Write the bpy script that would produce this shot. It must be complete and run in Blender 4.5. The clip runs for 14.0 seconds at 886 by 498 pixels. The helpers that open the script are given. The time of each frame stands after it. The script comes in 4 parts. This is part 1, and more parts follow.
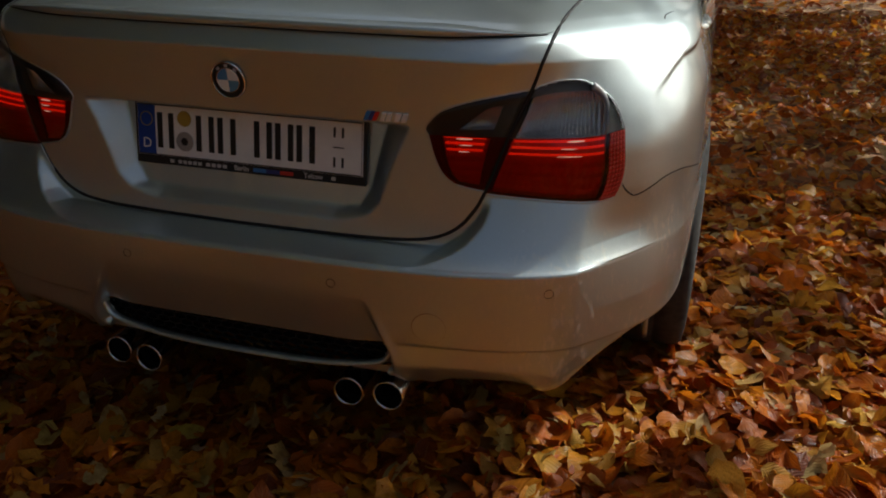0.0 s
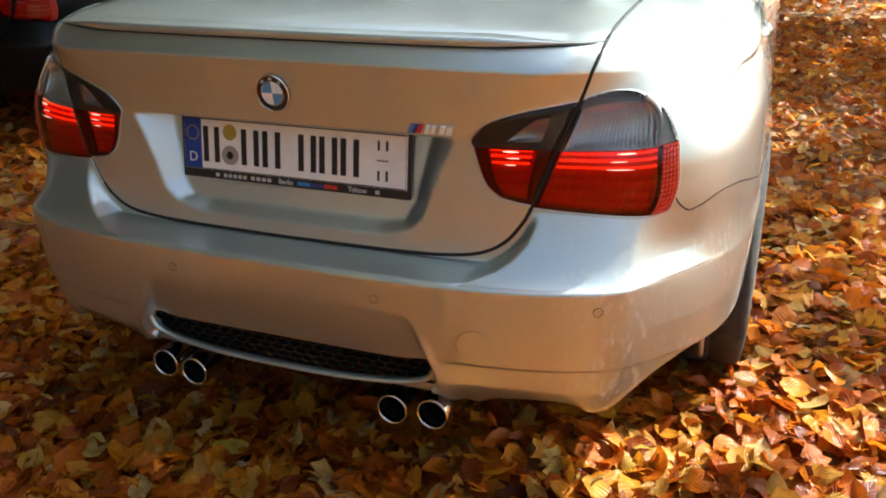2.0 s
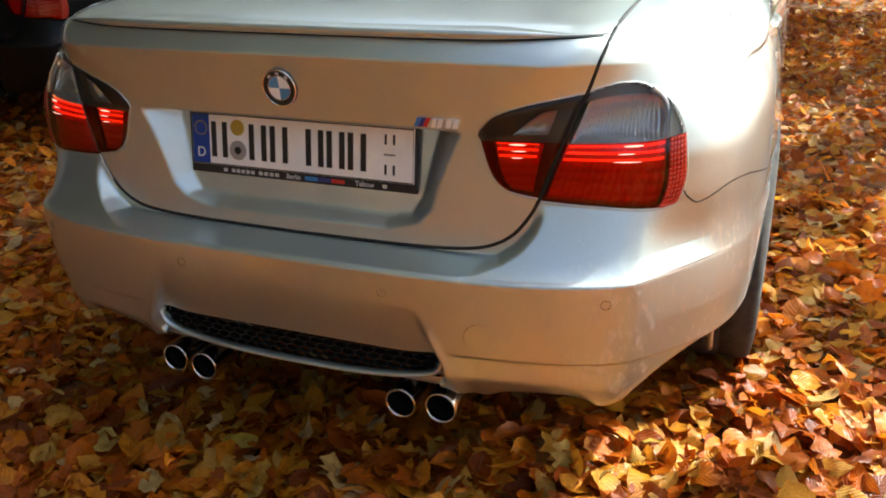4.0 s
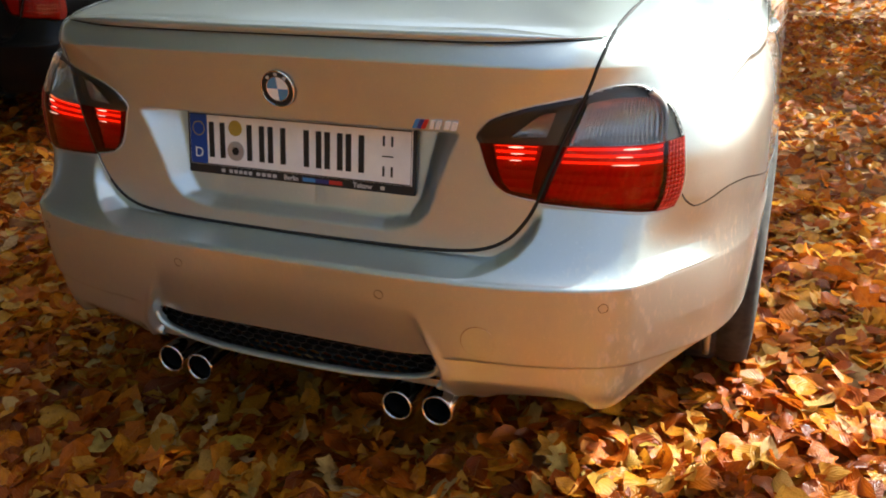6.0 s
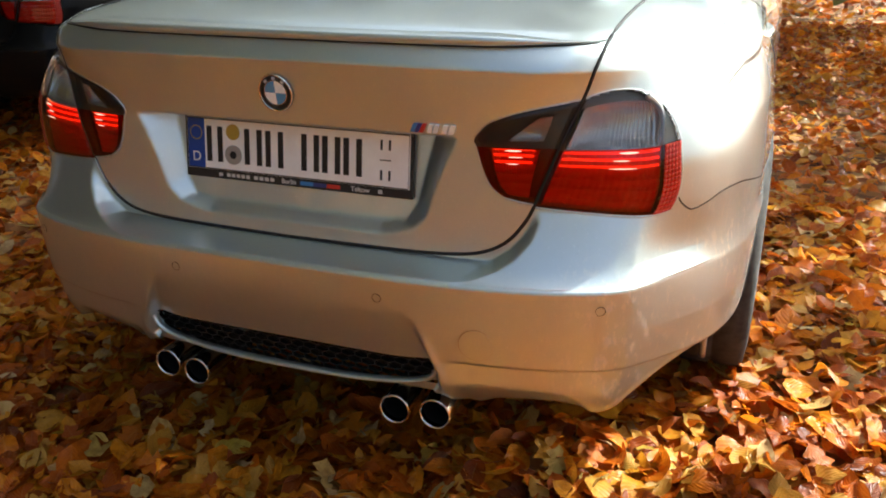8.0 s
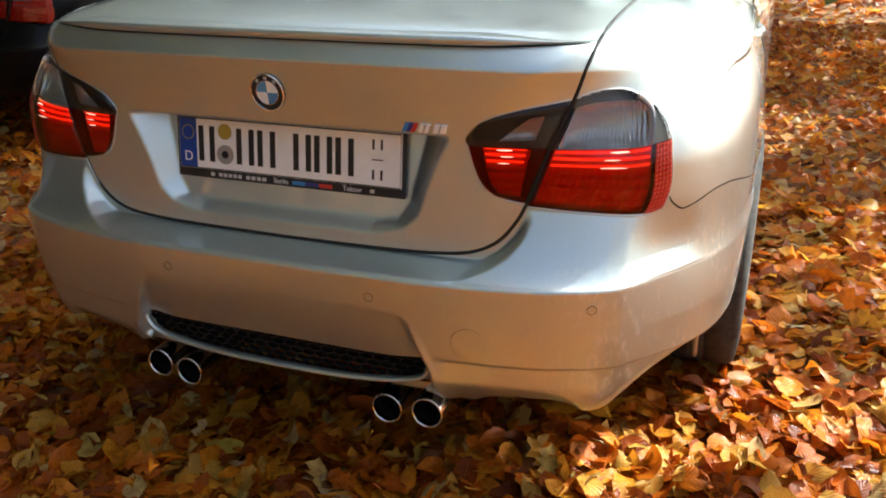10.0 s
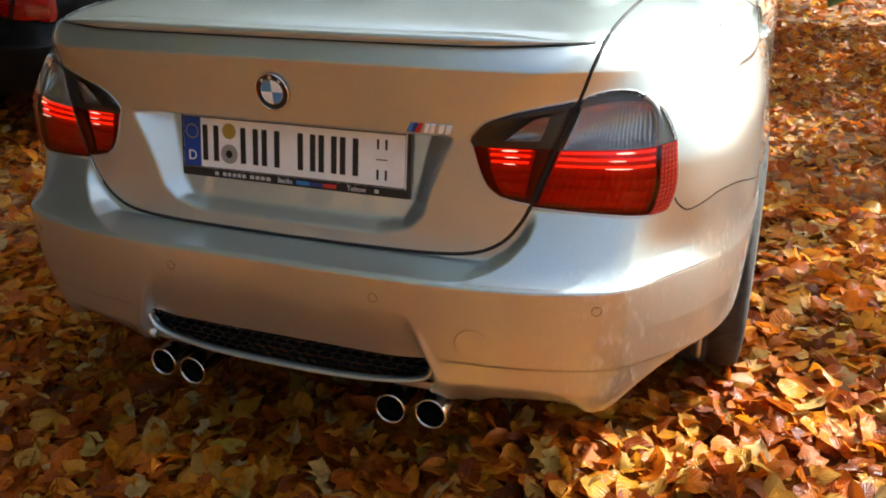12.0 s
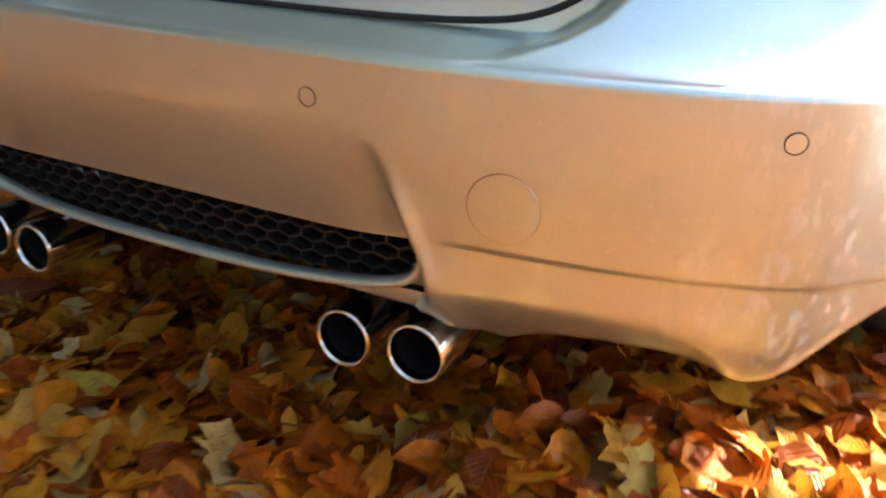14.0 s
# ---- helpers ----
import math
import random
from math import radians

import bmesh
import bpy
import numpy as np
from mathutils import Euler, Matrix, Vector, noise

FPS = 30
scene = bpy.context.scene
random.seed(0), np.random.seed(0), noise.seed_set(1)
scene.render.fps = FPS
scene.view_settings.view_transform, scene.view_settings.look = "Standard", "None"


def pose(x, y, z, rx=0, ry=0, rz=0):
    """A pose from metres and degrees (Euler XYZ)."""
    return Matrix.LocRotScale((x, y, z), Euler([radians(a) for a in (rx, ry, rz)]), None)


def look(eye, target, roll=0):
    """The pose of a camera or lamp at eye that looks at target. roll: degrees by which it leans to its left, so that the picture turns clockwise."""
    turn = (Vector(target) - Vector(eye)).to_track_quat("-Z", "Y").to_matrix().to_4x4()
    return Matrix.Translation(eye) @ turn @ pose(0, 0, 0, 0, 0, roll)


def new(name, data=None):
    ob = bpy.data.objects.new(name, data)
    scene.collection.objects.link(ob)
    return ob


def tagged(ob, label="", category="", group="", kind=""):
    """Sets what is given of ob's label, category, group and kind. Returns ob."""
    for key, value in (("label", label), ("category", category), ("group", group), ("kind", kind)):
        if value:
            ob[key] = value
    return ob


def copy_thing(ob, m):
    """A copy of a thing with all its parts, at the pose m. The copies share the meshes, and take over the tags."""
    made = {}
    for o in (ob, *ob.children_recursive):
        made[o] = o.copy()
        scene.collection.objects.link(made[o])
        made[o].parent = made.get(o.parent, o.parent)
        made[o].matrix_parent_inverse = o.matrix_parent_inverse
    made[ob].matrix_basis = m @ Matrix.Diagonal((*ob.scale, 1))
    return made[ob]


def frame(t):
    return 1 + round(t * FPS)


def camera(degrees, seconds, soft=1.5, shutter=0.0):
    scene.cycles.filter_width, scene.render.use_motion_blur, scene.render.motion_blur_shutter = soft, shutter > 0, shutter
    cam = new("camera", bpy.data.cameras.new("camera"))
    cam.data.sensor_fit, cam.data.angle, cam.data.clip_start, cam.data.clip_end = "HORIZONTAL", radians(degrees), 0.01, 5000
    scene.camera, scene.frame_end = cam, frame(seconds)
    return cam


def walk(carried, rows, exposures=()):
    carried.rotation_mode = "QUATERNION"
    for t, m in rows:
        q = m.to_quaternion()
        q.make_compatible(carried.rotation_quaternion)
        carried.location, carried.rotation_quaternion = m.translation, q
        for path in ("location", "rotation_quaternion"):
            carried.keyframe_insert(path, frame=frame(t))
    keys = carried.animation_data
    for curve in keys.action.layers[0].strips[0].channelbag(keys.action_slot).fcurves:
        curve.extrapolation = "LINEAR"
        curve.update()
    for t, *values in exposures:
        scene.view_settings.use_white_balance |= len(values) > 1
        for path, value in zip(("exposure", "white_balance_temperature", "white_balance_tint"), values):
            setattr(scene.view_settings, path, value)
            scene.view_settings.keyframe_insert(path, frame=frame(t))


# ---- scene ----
cam = camera(56.7, 14.0, soft=1.9, shutter=0.4)
PATH = [
    (0, (0.88, -1.41, 1.175), (0.338, 0.351, 0.398), -0.0),
    (0.5, (0.883, -1.399, 1.174), (0.333, 0.366, 0.412), -0.3),
    (1, (0.885, -1.37, 1.173), (0.328, 0.394, 0.414), 0.3),
    (1.5, (0.89, -1.351, 1.169), (0.262, 0.391, 0.413), -0.5),
    (2, (0.884, -1.364, 1.166), (0.213, 0.364, 0.416), -1.3),
    (2.5, (0.89, -1.369, 1.162), (0.213, 0.353, 0.403), -1.7),
    (3, (0.893, -1.366, 1.162), (0.2, 0.349, 0.401), -2.1),
    (5.5, (0.887, -1.364, 1.158), (0.197, 0.358, 0.409), -1.5),
    (6, (0.889, -1.364, 1.157), (0.201, 0.358, 0.408), -1.4),
    (6.5, (0.885, -1.368, 1.154), (0.202, 0.357, 0.408), -1.3),
    (7, (0.886, -1.368, 1.156), (0.206, 0.361, 0.416), -1.3),
    (7.5, (0.885, -1.372, 1.155), (0.21, 0.359, 0.415), -1.1),
    (8, (0.886, -1.37, 1.156), (0.208, 0.36, 0.418), -1.3),
    (10.5, (0.891, -1.372, 1.157), (0.228, 0.364, 0.417), -1.2),
    (11, (0.889, -1.372, 1.156), (0.222, 0.363, 0.419), -1.2),
    (11.5, (0.887, -1.373, 1.154), (0.223, 0.364, 0.417), -1.1),
    (12, (0.883, -1.371, 1.156), (0.217, 0.364, 0.417), -1.0),
    (12.5, (0.886, -1.345, 1.126), (0.187, 0.374, 0.381), -1.5),
    (12.7, (0.885, -1.302, 1.096), (0.112, 0.411, 0.411), -1.4),
    (13, (0.847, -1.19, 1.059), (-0.005, 0.474, 0.349), -1.8),
    (13.2, (0.8, -1.13, 0.988), (-0.019, 0.52, 0.209), -0.3),
    (13.3, (0.801, -1.074, 0.949), (-0.023, 0.556, 0.134), -0.8),
    (13.4, (0.782, -1.0, 0.896), (-0.027, 0.613, 0.035), -0.4),
    (13.5, (0.766, -0.942, 0.859), (-0.048, 0.662, -0.017), 0.3),
    (13.6, (0.743, -0.882, 0.803), (-0.08, 0.727, -0.054), 0.7),
    (13.8, (0.711, -0.783, 0.732), (-0.09, 0.837, -0.124), 0.3),
    (14, (0.693, -0.701, 0.657), (-0.123, 0.952, -0.118), 2.1),
]
walk(cam, [(t, look(eye, target, roll)) for t, eye, target, roll in PATH],
     [(0.0, -0.15, 6300, 2.0), (0.5, 1.05, 6300, 1.0), (1.0, 1.68, 6250, 0.0), (1.5, 1.91, 6200, -0.5), (12.5, 1.91, 6200, -0.5), (13.0, 1.96, 6150, -1.0), (13.4, 2.46, 6050, 0.0), (14.0, 2.88, 5600, -6.0)])

# ---- world, sun, exposure ----
SUN_AZ, SUN_EL = 46.0, 40.0      # degrees from +y towards +x, and above the horizon
world = bpy.data.worlds.new("autumn_sky")
scene.world = world
world.use_nodes = True
wn, wl = world.node_tree.nodes, world.node_tree.links
sky = wn.new("ShaderNodeTexSky")
sky.sky_type, sky.sun_disc = "NISHITA", False
sky.dust_density, sky.air_density, sky.ozone_density = 6.5, 0.45, 0.3
sky.sun_elevation, sky.sun_rotation = radians(SUN_EL), radians(SUN_AZ)
wl.new(sky.outputs[0], wn["Background"].inputs[0])
wn["Background"].inputs[1].default_value = 0.15
sun_data = bpy.data.lights.new("sun", "SUN")
sun_data.energy, sun_data.angle, sun_data.color = 5.0, radians(0.9), (1.0, 0.98, 0.965)
sun = new("sun", sun_data)
_az, _el = radians(SUN_AZ), radians(SUN_EL)
SUN_DIR = Vector((math.sin(_az) * math.cos(_el), math.cos(_az) * math.cos(_el), math.sin(_el)))
sun.matrix_world = look(SUN_DIR * 30, (0, 0, 0))

# ---- materials ----


def material(name, rgb, rough=0.5, metal=0.0, **more):
    m = bpy.data.materials.new(name)
    m.use_nodes = True
    p = m.node_tree.nodes["Principled BSDF"]
    p.inputs["Base Color"].default_value = (*rgb, 1)
    p.inputs["Roughness"].default_value, p.inputs["Metallic"].default_value = rough, metal
    for key, value in more.items():
        p.inputs[key.replace("_", " ").title().replace("Ior", "IOR")].default_value = value
    return m


def noise_node(m, scale, detail=4.0, rough=0.55, vector=None):
    n = m.node_tree.nodes.new("ShaderNodeTexNoise")
    n.inputs["Scale"].default_value, n.inputs["Detail"].default_value, n.inputs["Roughness"].default_value = scale, detail, rough
    if vector is None:
        vector = m.node_tree.nodes.new("ShaderNodeTexCoord").outputs["Object"]
    m.node_tree.links.new(vector, n.inputs["Vector"])
    return n.outputs["Fac"]


def ramp_node(m, fac, stops):
    r = m.node_tree.nodes.new("ShaderNodeValToRGB")
    while len(r.color_ramp.elements) < len(stops):
        r.color_ramp.elements.new(0.5)
    for e, (at, rgb) in zip(r.color_ramp.elements, stops):
        e.position, e.color = at, (*rgb, 1)
    m.node_tree.links.new(fac, r.inputs[0])
    return r.outputs[0]


def bump(m, fac, strength, distance=0.002):
    b = m.node_tree.nodes.new("ShaderNodeBump")
    b.inputs["Strength"].default_value, b.inputs["Distance"].default_value = strength, distance
    m.node_tree.links.new(fac, b.inputs["Height"])
    m.node_tree.links.new(b.outputs[0], m.node_tree.nodes["Principled BSDF"].inputs["Normal"])


def colour_link(m, out, socket="Base Color"):
    m.node_tree.links.new(out, m.node_tree.nodes["Principled BSDF"].inputs[socket])


def mix_col(m, fac, a, b, blend="MIX"):
    n = m.node_tree.nodes.new("ShaderNodeMix")
    n.data_type, n.blend_type = "RGBA", blend
    for socket, value in zip((n.inputs[0], n.inputs[6], n.inputs[7]), (fac, a, b)):
        if isinstance(value, (int, float)):
            socket.default_value = value
        elif isinstance(value, tuple):
            socket.default_value = (*value, 1)
        else:
            m.node_tree.links.new(value, socket)
    return n.outputs[2]


def paint_material(name, rgb, metal, rough, coat=1.0):
    m = material(name, rgb, rough, metal, coat_weight=coat, coat_roughness=0.04, coat_ior=1.58)
    dust = noise_node(m, 6.0, 6.0)
    fine = noise_node(m, 140.0, 3.0)
    spots = ramp_node(m, fine, [(0.60, (0, 0, 0)), (0.72, (1, 1, 1))])
    film = ramp_node(m, dust, [(0.35, (0.0, 0.0, 0.0)), (0.75, (0.35, 0.35, 0.35))])
    dirt = mix_col(m, 1.0, spots, film, "MULTIPLY")
    washed = mix_col(m, dirt, rgb, tuple(0.55 * c + 0.21 * max(c, 0.02) for c in rgb))
    specks = ramp_node(m, noise_node(m, 210.0, 2.0), [(0.66, (0, 0, 0)), (0.71, (0.5, 0.5, 0.5))])
    washed = mix_col(m, specks, washed, tuple(min(1.25 * c, 0.8) for c in rgb))
    # light dapples painted in, short upright streaks in drifts, low on the body
    nt = m.node_tree
    where = nt.nodes.new("ShaderNodeTexCoord").outputs["Object"]
    stretch = nt.nodes.new("ShaderNodeMapping")
    stretch.inputs["Scale"].default_value = (1.0, 1.0, 0.42)
    nt.links.new(where, stretch.inputs[0])
    streaks = ramp_node(m, noise_node(m, 95.0, 3.0, 0.6, stretch.outputs[0]), [(0.545, (0, 0, 0)), (0.62, (1, 1, 1))])
    drift = ramp_node(m, noise_node(m, 7.0, 3.0, 0.6, where), [(0.40, (0, 0, 0)), (0.56, (1, 1, 1))])
    axes = nt.nodes.new("ShaderNodeSeparateXYZ")
    nt.links.new(where, axes.inputs[0])
    # full strength on the right flank, faint dirt smudges elsewhere
    flank = nt.nodes.new("ShaderNodeMapRange")
    flank.inputs["From Min"].default_value, flank.inputs["From Max"].default_value = 0.55, 0.80
    flank.inputs["To Min"].default_value, flank.inputs["To Max"].default_value = 0.10, 1.0
    nt.links.new(axes.outputs[0], flank.inputs[0])
    height = nt.nodes.new("ShaderNodeMapRange")
    height.inputs["From Min"].default_value, height.inputs["From Max"].default_value = 0.72, 0.55
    nt.links.new(axes.outputs[2], height.inputs[0])
    marks = mix_col(m, 1.0, mix_col(m, 1.0, streaks, drift, "MULTIPLY"), mix_col(m, 1.0, flank.outputs[0], height.outputs[0], "MULTIPLY"), "MULTIPLY")
    dapple_rgb = tuple(min(1.3 * c, 0.80) * k for c, k in zip(rgb, (1.0, 0.96, 0.88)))
    colour_link(m, mix_col(m, marks, washed, dapple_rgb))
    colour_link(m, mix_col(m, marks, (metal,) * 3, (0.05,) * 3), "Metallic")
    r = ramp_node(m, dust, [(0.3, (rough - 0.03,) * 3), (0.8, (rough + 0.07,) * 3)])
    colour_link(m, r, "Roughness")
    c = ramp_node(m, fine, [(0.4, (0.010,) * 3), (0.8, (0.035,) * 3)])
    colour_link(m, c, "Coat Roughness")
    flake = noise_node(m, 2500.0, 1.0)
    bump(m, flake, 0.05, 0.0005)
    return m


SILVER = paint_material("silver_metallic_paint", (0.585, 0.665, 0.675), 0.93, 0.41)
BLACKPAINT = paint_material("black_paint", (0.002, 0.002, 0.0025), 0.0, 0.5, 0.12)
BLACKPAINT.node_tree.nodes["Principled BSDF"].inputs["Specular IOR Level"].default_value = 0.15
GAP = material("shut_line_dark", (0.006, 0.006, 0.006), 0.7)
DUSTY = material("dusty_black_plastic", (0.014, 0.011, 0.009), 0.6)
RING = material("joint_brown", (0.24, 0.18, 0.12), 0.6)
CREASE = material("crease_shade", (0.42, 0.35, 0.27), 0.6)
PLASTIC = material("black_plastic", (0.012, 0.012, 0.012), 0.55)
bump(PLASTIC, noise_node(PLASTIC, 400.0), 0.3)
RUBBER = material("tyre_rubber", (0.02, 0.019, 0.018), 0.9, specular_ior_level=0.2)
colour_link(RUBBER, ramp_node(RUBBER, noise_node(RUBBER, 30.0, 8.0), [(0.3, (0.035, 0.033, 0.031)), (0.75, (0.085, 0.078, 0.070))]))
CHROME = material("chrome", (0.86, 0.85, 0.83), 0.08, 1.0)
colour_link(CHROME, ramp_node(CHROME, noise_node(CHROME, 60.0, 6.0), [(0.3, (0.05,) * 3), (0.8, (0.22,) * 3)]), "Roughness")
# tailpipe soot, and near-black for dark hollows behind and below the body
SOOT_AND_DARK = material("soot_and_dark", (0.004, 0.004, 0.004), 0.95, specular_ior_level=0.08)
ALLOY = material("alloy", (0.45, 0.45, 0.46), 0.3, 0.9)
GLASS = material("tinted_glass", (0.01, 0.013, 0.013), 0.03, 0.0, specular_ior_level=0.8)
WHITE = material("plate_white", (0.82, 0.82, 0.80), 0.35)
colour_link(WHITE, ramp_node(WHITE, noise_node(WHITE, 25.0, 8.0), [(0.3, (0.80, 0.79, 0.76)), (0.7, (0.90, 0.90, 0.88))]))
INK = material("plate_black", (0.008, 0.008, 0.008), 0.4)
BLUE = material("plate_blue", (0.006, 0.05, 0.30), 0.4)
EMBLUE = material("emblem_blue", (0.10, 0.32, 0.62), 0.25, 0.2, coat_weight=0.6)
LBLUE = material("stripe_light_blue", (0.05, 0.22, 0.55), 0.35)
DBLUE = material("stripe_dark_blue", (0.03, 0.04, 0.20), 0.35)
RED = material("stripe_red", (0.55, 0.03, 0.02), 0.35)
GOLD = material("seal_yellow", (0.42, 0.30, 0.04), 0.45)
SEAL = material("seal_grey", (0.36, 0.34, 0.32), 0.4, 0.3)
LETTER = material("frame_lettering", (0.55, 0.55, 0.55), 0.4)


def lens_material(name, tint, gloss=0.04):
    """Clear coloured plastic: light passes with the tint, and the surface shines by its Fresnel gloss."""
    m = bpy.data.materials.new(name)
    m.use_nodes = True
    nt = m.node_tree
    nt.nodes.remove(nt.nodes["Principled BSDF"])
    tr = nt.nodes.new("ShaderNodeBsdfTransparent")
    tr.inputs[0].default_value = (*tint, 1)
    gl = nt.nodes.new("ShaderNodeBsdfGlossy")
    gl.inputs["Roughness"].default_value = gloss
    fr = nt.nodes.new("ShaderNodeFresnel")
    fr.inputs[0].default_value = 1.5
    mx = nt.nodes.new("ShaderNodeMixShader")
    nt.links.new(fr.outputs[0], mx.inputs[0])
    nt.links.new(tr.outputs[0], mx.inputs[1])
    nt.links.new(gl.outputs[0], mx.inputs[2])
    nt.links.new(mx.outputs[0], nt.nodes["Material Output"].inputs[0])
    return m


LENS_RED = lens_material("red_lens", (0.92, 0.035, 0.012))
LENS_SMOKE = lens_material("smoked_lens", (0.74, 0.75, 0.75))
REFLECTOR = material("lamp_reflector", (0.86, 0.87, 0.88), 0.24, 0.85)
LAMP_DARK = material("lamp_bezel", (0.06, 0.059, 0.058), 0.35)
LAMP_BAND = material("lamp_band", (0.17, 0.17, 0.17), 0.3)
LAMP_TRIM = material("lamp_trim", (0.74, 0.75, 0.75), 0.28, 0.2)
LAMP_CORNER = material("lamp_corner_lens", (0.62, 0.64, 0.56), 0.3, 0.3)
PRISM = material("lamp_prism", (0.60, 0.07, 0.045), 0.12, 0.55)
LAMP_RED = material("lamp_red_reflex", (0.56, 0.11, 0.085), 0.30, 0.3)
GLOW = material("lamp_strip", (0.9, 0.2, 0.1), 0.3)
_p = GLOW.node_tree.nodes["Principled BSDF"]
_p.inputs["Emission Color"].default_value, _p.inputs["Emission Strength"].default_value = (1.0, 0.25, 0.08, 1), 0.42
HOT = material("bulb_glow", (0.9, 0.6, 0.5), 0.3)
_p = HOT.node_tree.nodes["Principled BSDF"]
_p.inputs["Emission Color"].default_value, _p.inputs["Emission Strength"].default_value = (1.0, 0.42, 0.30, 1), 0.55

# ---- mesh helpers ----


def mesh_part(name, verts, faces, mat, parent=None, label="", smooth=True):
    me = bpy.data.meshes.new(name)
    me.from_pydata([tuple(map(float, v)) for v in verts], [], [tuple(map(int, f)) for f in faces])
    me.update()
    if mat:
        me.materials.append(mat)
    if smooth:
        me.polygons.foreach_set("use_smooth", [True] * len(me.polygons))
    ob = new(name, me)
    if parent:
        ob.parent = parent
    return tagged(ob, label)


def part(name, bm, mat, parent=None, label="", smooth=False):
    me = bpy.data.meshes.new(name)
    bm.to_mesh(me)
    bm.free()
    if mat:
        me.materials.append(mat)
    if smooth:
        me.polygons.foreach_set("use_smooth", [True] * len(me.polygons))
    ob = new(name, me)
    if parent:
        ob.parent = parent
    return tagged(ob, label)


def grid_faces(n, m, keep=None):
    """Quads of a grid of n x m points (row by row)."""
    i, j = np.meshgrid(np.arange(n - 1), np.arange(m - 1), indexing="ij")
    a = i * m + j
    f = np.stack([a, a + 1, a + m + 1, a + m], -1)
    return f[keep] if keep is not None else f.reshape(-1, 4)


def tube(name, path, radius, mat, parent=None, sides=8, label="", closed=False, flat=1.0):
    """A round bar along a line of points; radius may be a list."""
    p = np.array(path, float)
    n = len(p)
    r = np.broadcast_to(np.array(radius, float), (n,))
    t = np.roll(p, -1, 0) - np.roll(p, 1, 0) if closed else np.gradient(p, axis=0)
    t /= np.linalg.norm(t, axis=1, keepdims=True) + 1e-9
    ref = np.array([0.0, 1.0, 0.0])
    a = np.cross(t, ref)
    bad = np.linalg.norm(a, axis=1) < 0.2
    a[bad] = np.cross(t[bad], [1.0, 0.0, 0.0])
    a /= np.linalg.norm(a, axis=1, keepdims=True)
    b = np.cross(t, a)
    k = np.arange(sides) * 2 * np.pi / sides
    v = p[:, None] + r[:, None, None] * (np.cos(k)[None, :, None] * a[:, None] + flat * np.sin(k)[None, :, None] * b[:, None])
    faces = []
    for i in range(n if closed else n - 1):
        for j in range(sides):
            i2, j2 = (i + 1) % n, (j + 1) % sides
            faces.append((i * sides + j, i * sides + j2, i2 * sides + j2, i2 * sides + j))
    if not closed:
        faces += [tuple(range(sides - 1, -1, -1)), tuple((n - 1) * sides + j for j in range(sides))]
    return mesh_part(name, v.reshape(-1, 3), faces, mat, parent, label)


def lathe(name, profile, mat, parent, m, sides=48, label="", closed=True):
    """A turned body: profile points (radius, height along local z), placed by the matrix m."""
    pr = np.array(profile, float)
    n = len(pr)
    k = np.arange(sides) * 2 * np.pi / sides
    v = np.stack([pr[:, 0, None] * np.cos(k), pr[:, 0, None] * np.sin(k), np.broadcast_to(pr[:, 1, None], (n, sides))], -1).reshape(-1, 3)
    faces = [(i * sides + j, i * sides + (j + 1) % sides, ((i + 1) % n) * sides + (j + 1) % sides, ((i + 1) % n) * sides + j)
             for i in range(n if closed else n - 1) for j in range(sides)]
    mm = np.array(m)
    v = v @ mm[:3, :3].T + mm[:3, 3]
    return mesh_part(name, v, faces, mat, parent, label)


def resample(poly, n):
    p = np.array(poly, float)
    s = np.concatenate([[0], np.cumsum(np.linalg.norm(np.diff(p, axis=0), axis=1))])
    return np.stack([np.interp(np.linspace(0, s[-1], n), s, p[:, k]) for k in range(p.shape[1])], 1)


def smooth_line(poly, n):
    """The points joined by a soft curve (Catmull-Rom), n points evenly along it."""
    p = np.array(poly, float)
    q = np.vstack([2 * p[0] - p[1], p, 2 * p[-1] - p[-2]])
    out = []
    for i in range(1, len(q) - 2):
        for t in np.linspace(0, 1, 12, endpoint=False):
            out.append(0.5 * (2 * q[i] + (q[i + 1] - q[i - 1]) * t + (2 * q[i - 1] - 5 * q[i] + 4 * q[i + 1] - q[i + 2]) * t * t
                              + (3 * q[i] - q[i - 1] - 3 * q[i + 1] + q[i + 2]) * t ** 3))
    out.append(p[-1])
    return resample(out, n)


def coons(bottom, right, top, left, n, m):
    """Points (m rows upwards, n columns) of a patch between four border lines; left and right run upwards."""
    b, t, l, r = resample(bottom, n), resample(top, n), resample(left, m), resample(right, m)
    s, k = np.linspace(0, 1, n)[None, :, None], np.linspace(0, 1, m)[:, None, None]
    flat = (1 - s) * (1 - k) * b[0] + s * (1 - k) * b[-1] + (1 - s) * k * t[0] + s * k * t[-1]
    return (1 - k) * b[None] + k * t[None] + (1 - s) * l[:, None] + s * r[:, None] - flat


def inside(poly, x, z):
    """Which points lie within a closed outline."""
    p = np.array(poly, float)
    res = np.zeros(np.shape(x), bool)
    for (x0, z0), (x1, z1) in zip(p, np.roll(p, -1, 0)):
        if z0 != z1:
            res ^= ((z0 > z) != (z1 > z)) & (x < (x1 - x0) * (z - z0) / (z1 - z0) + x0)
    return res


def sstep(a, b, x):
    t = np.clip((x - a) / (b - a), 0, 1)
    return t * t * (3 - 2 * t)


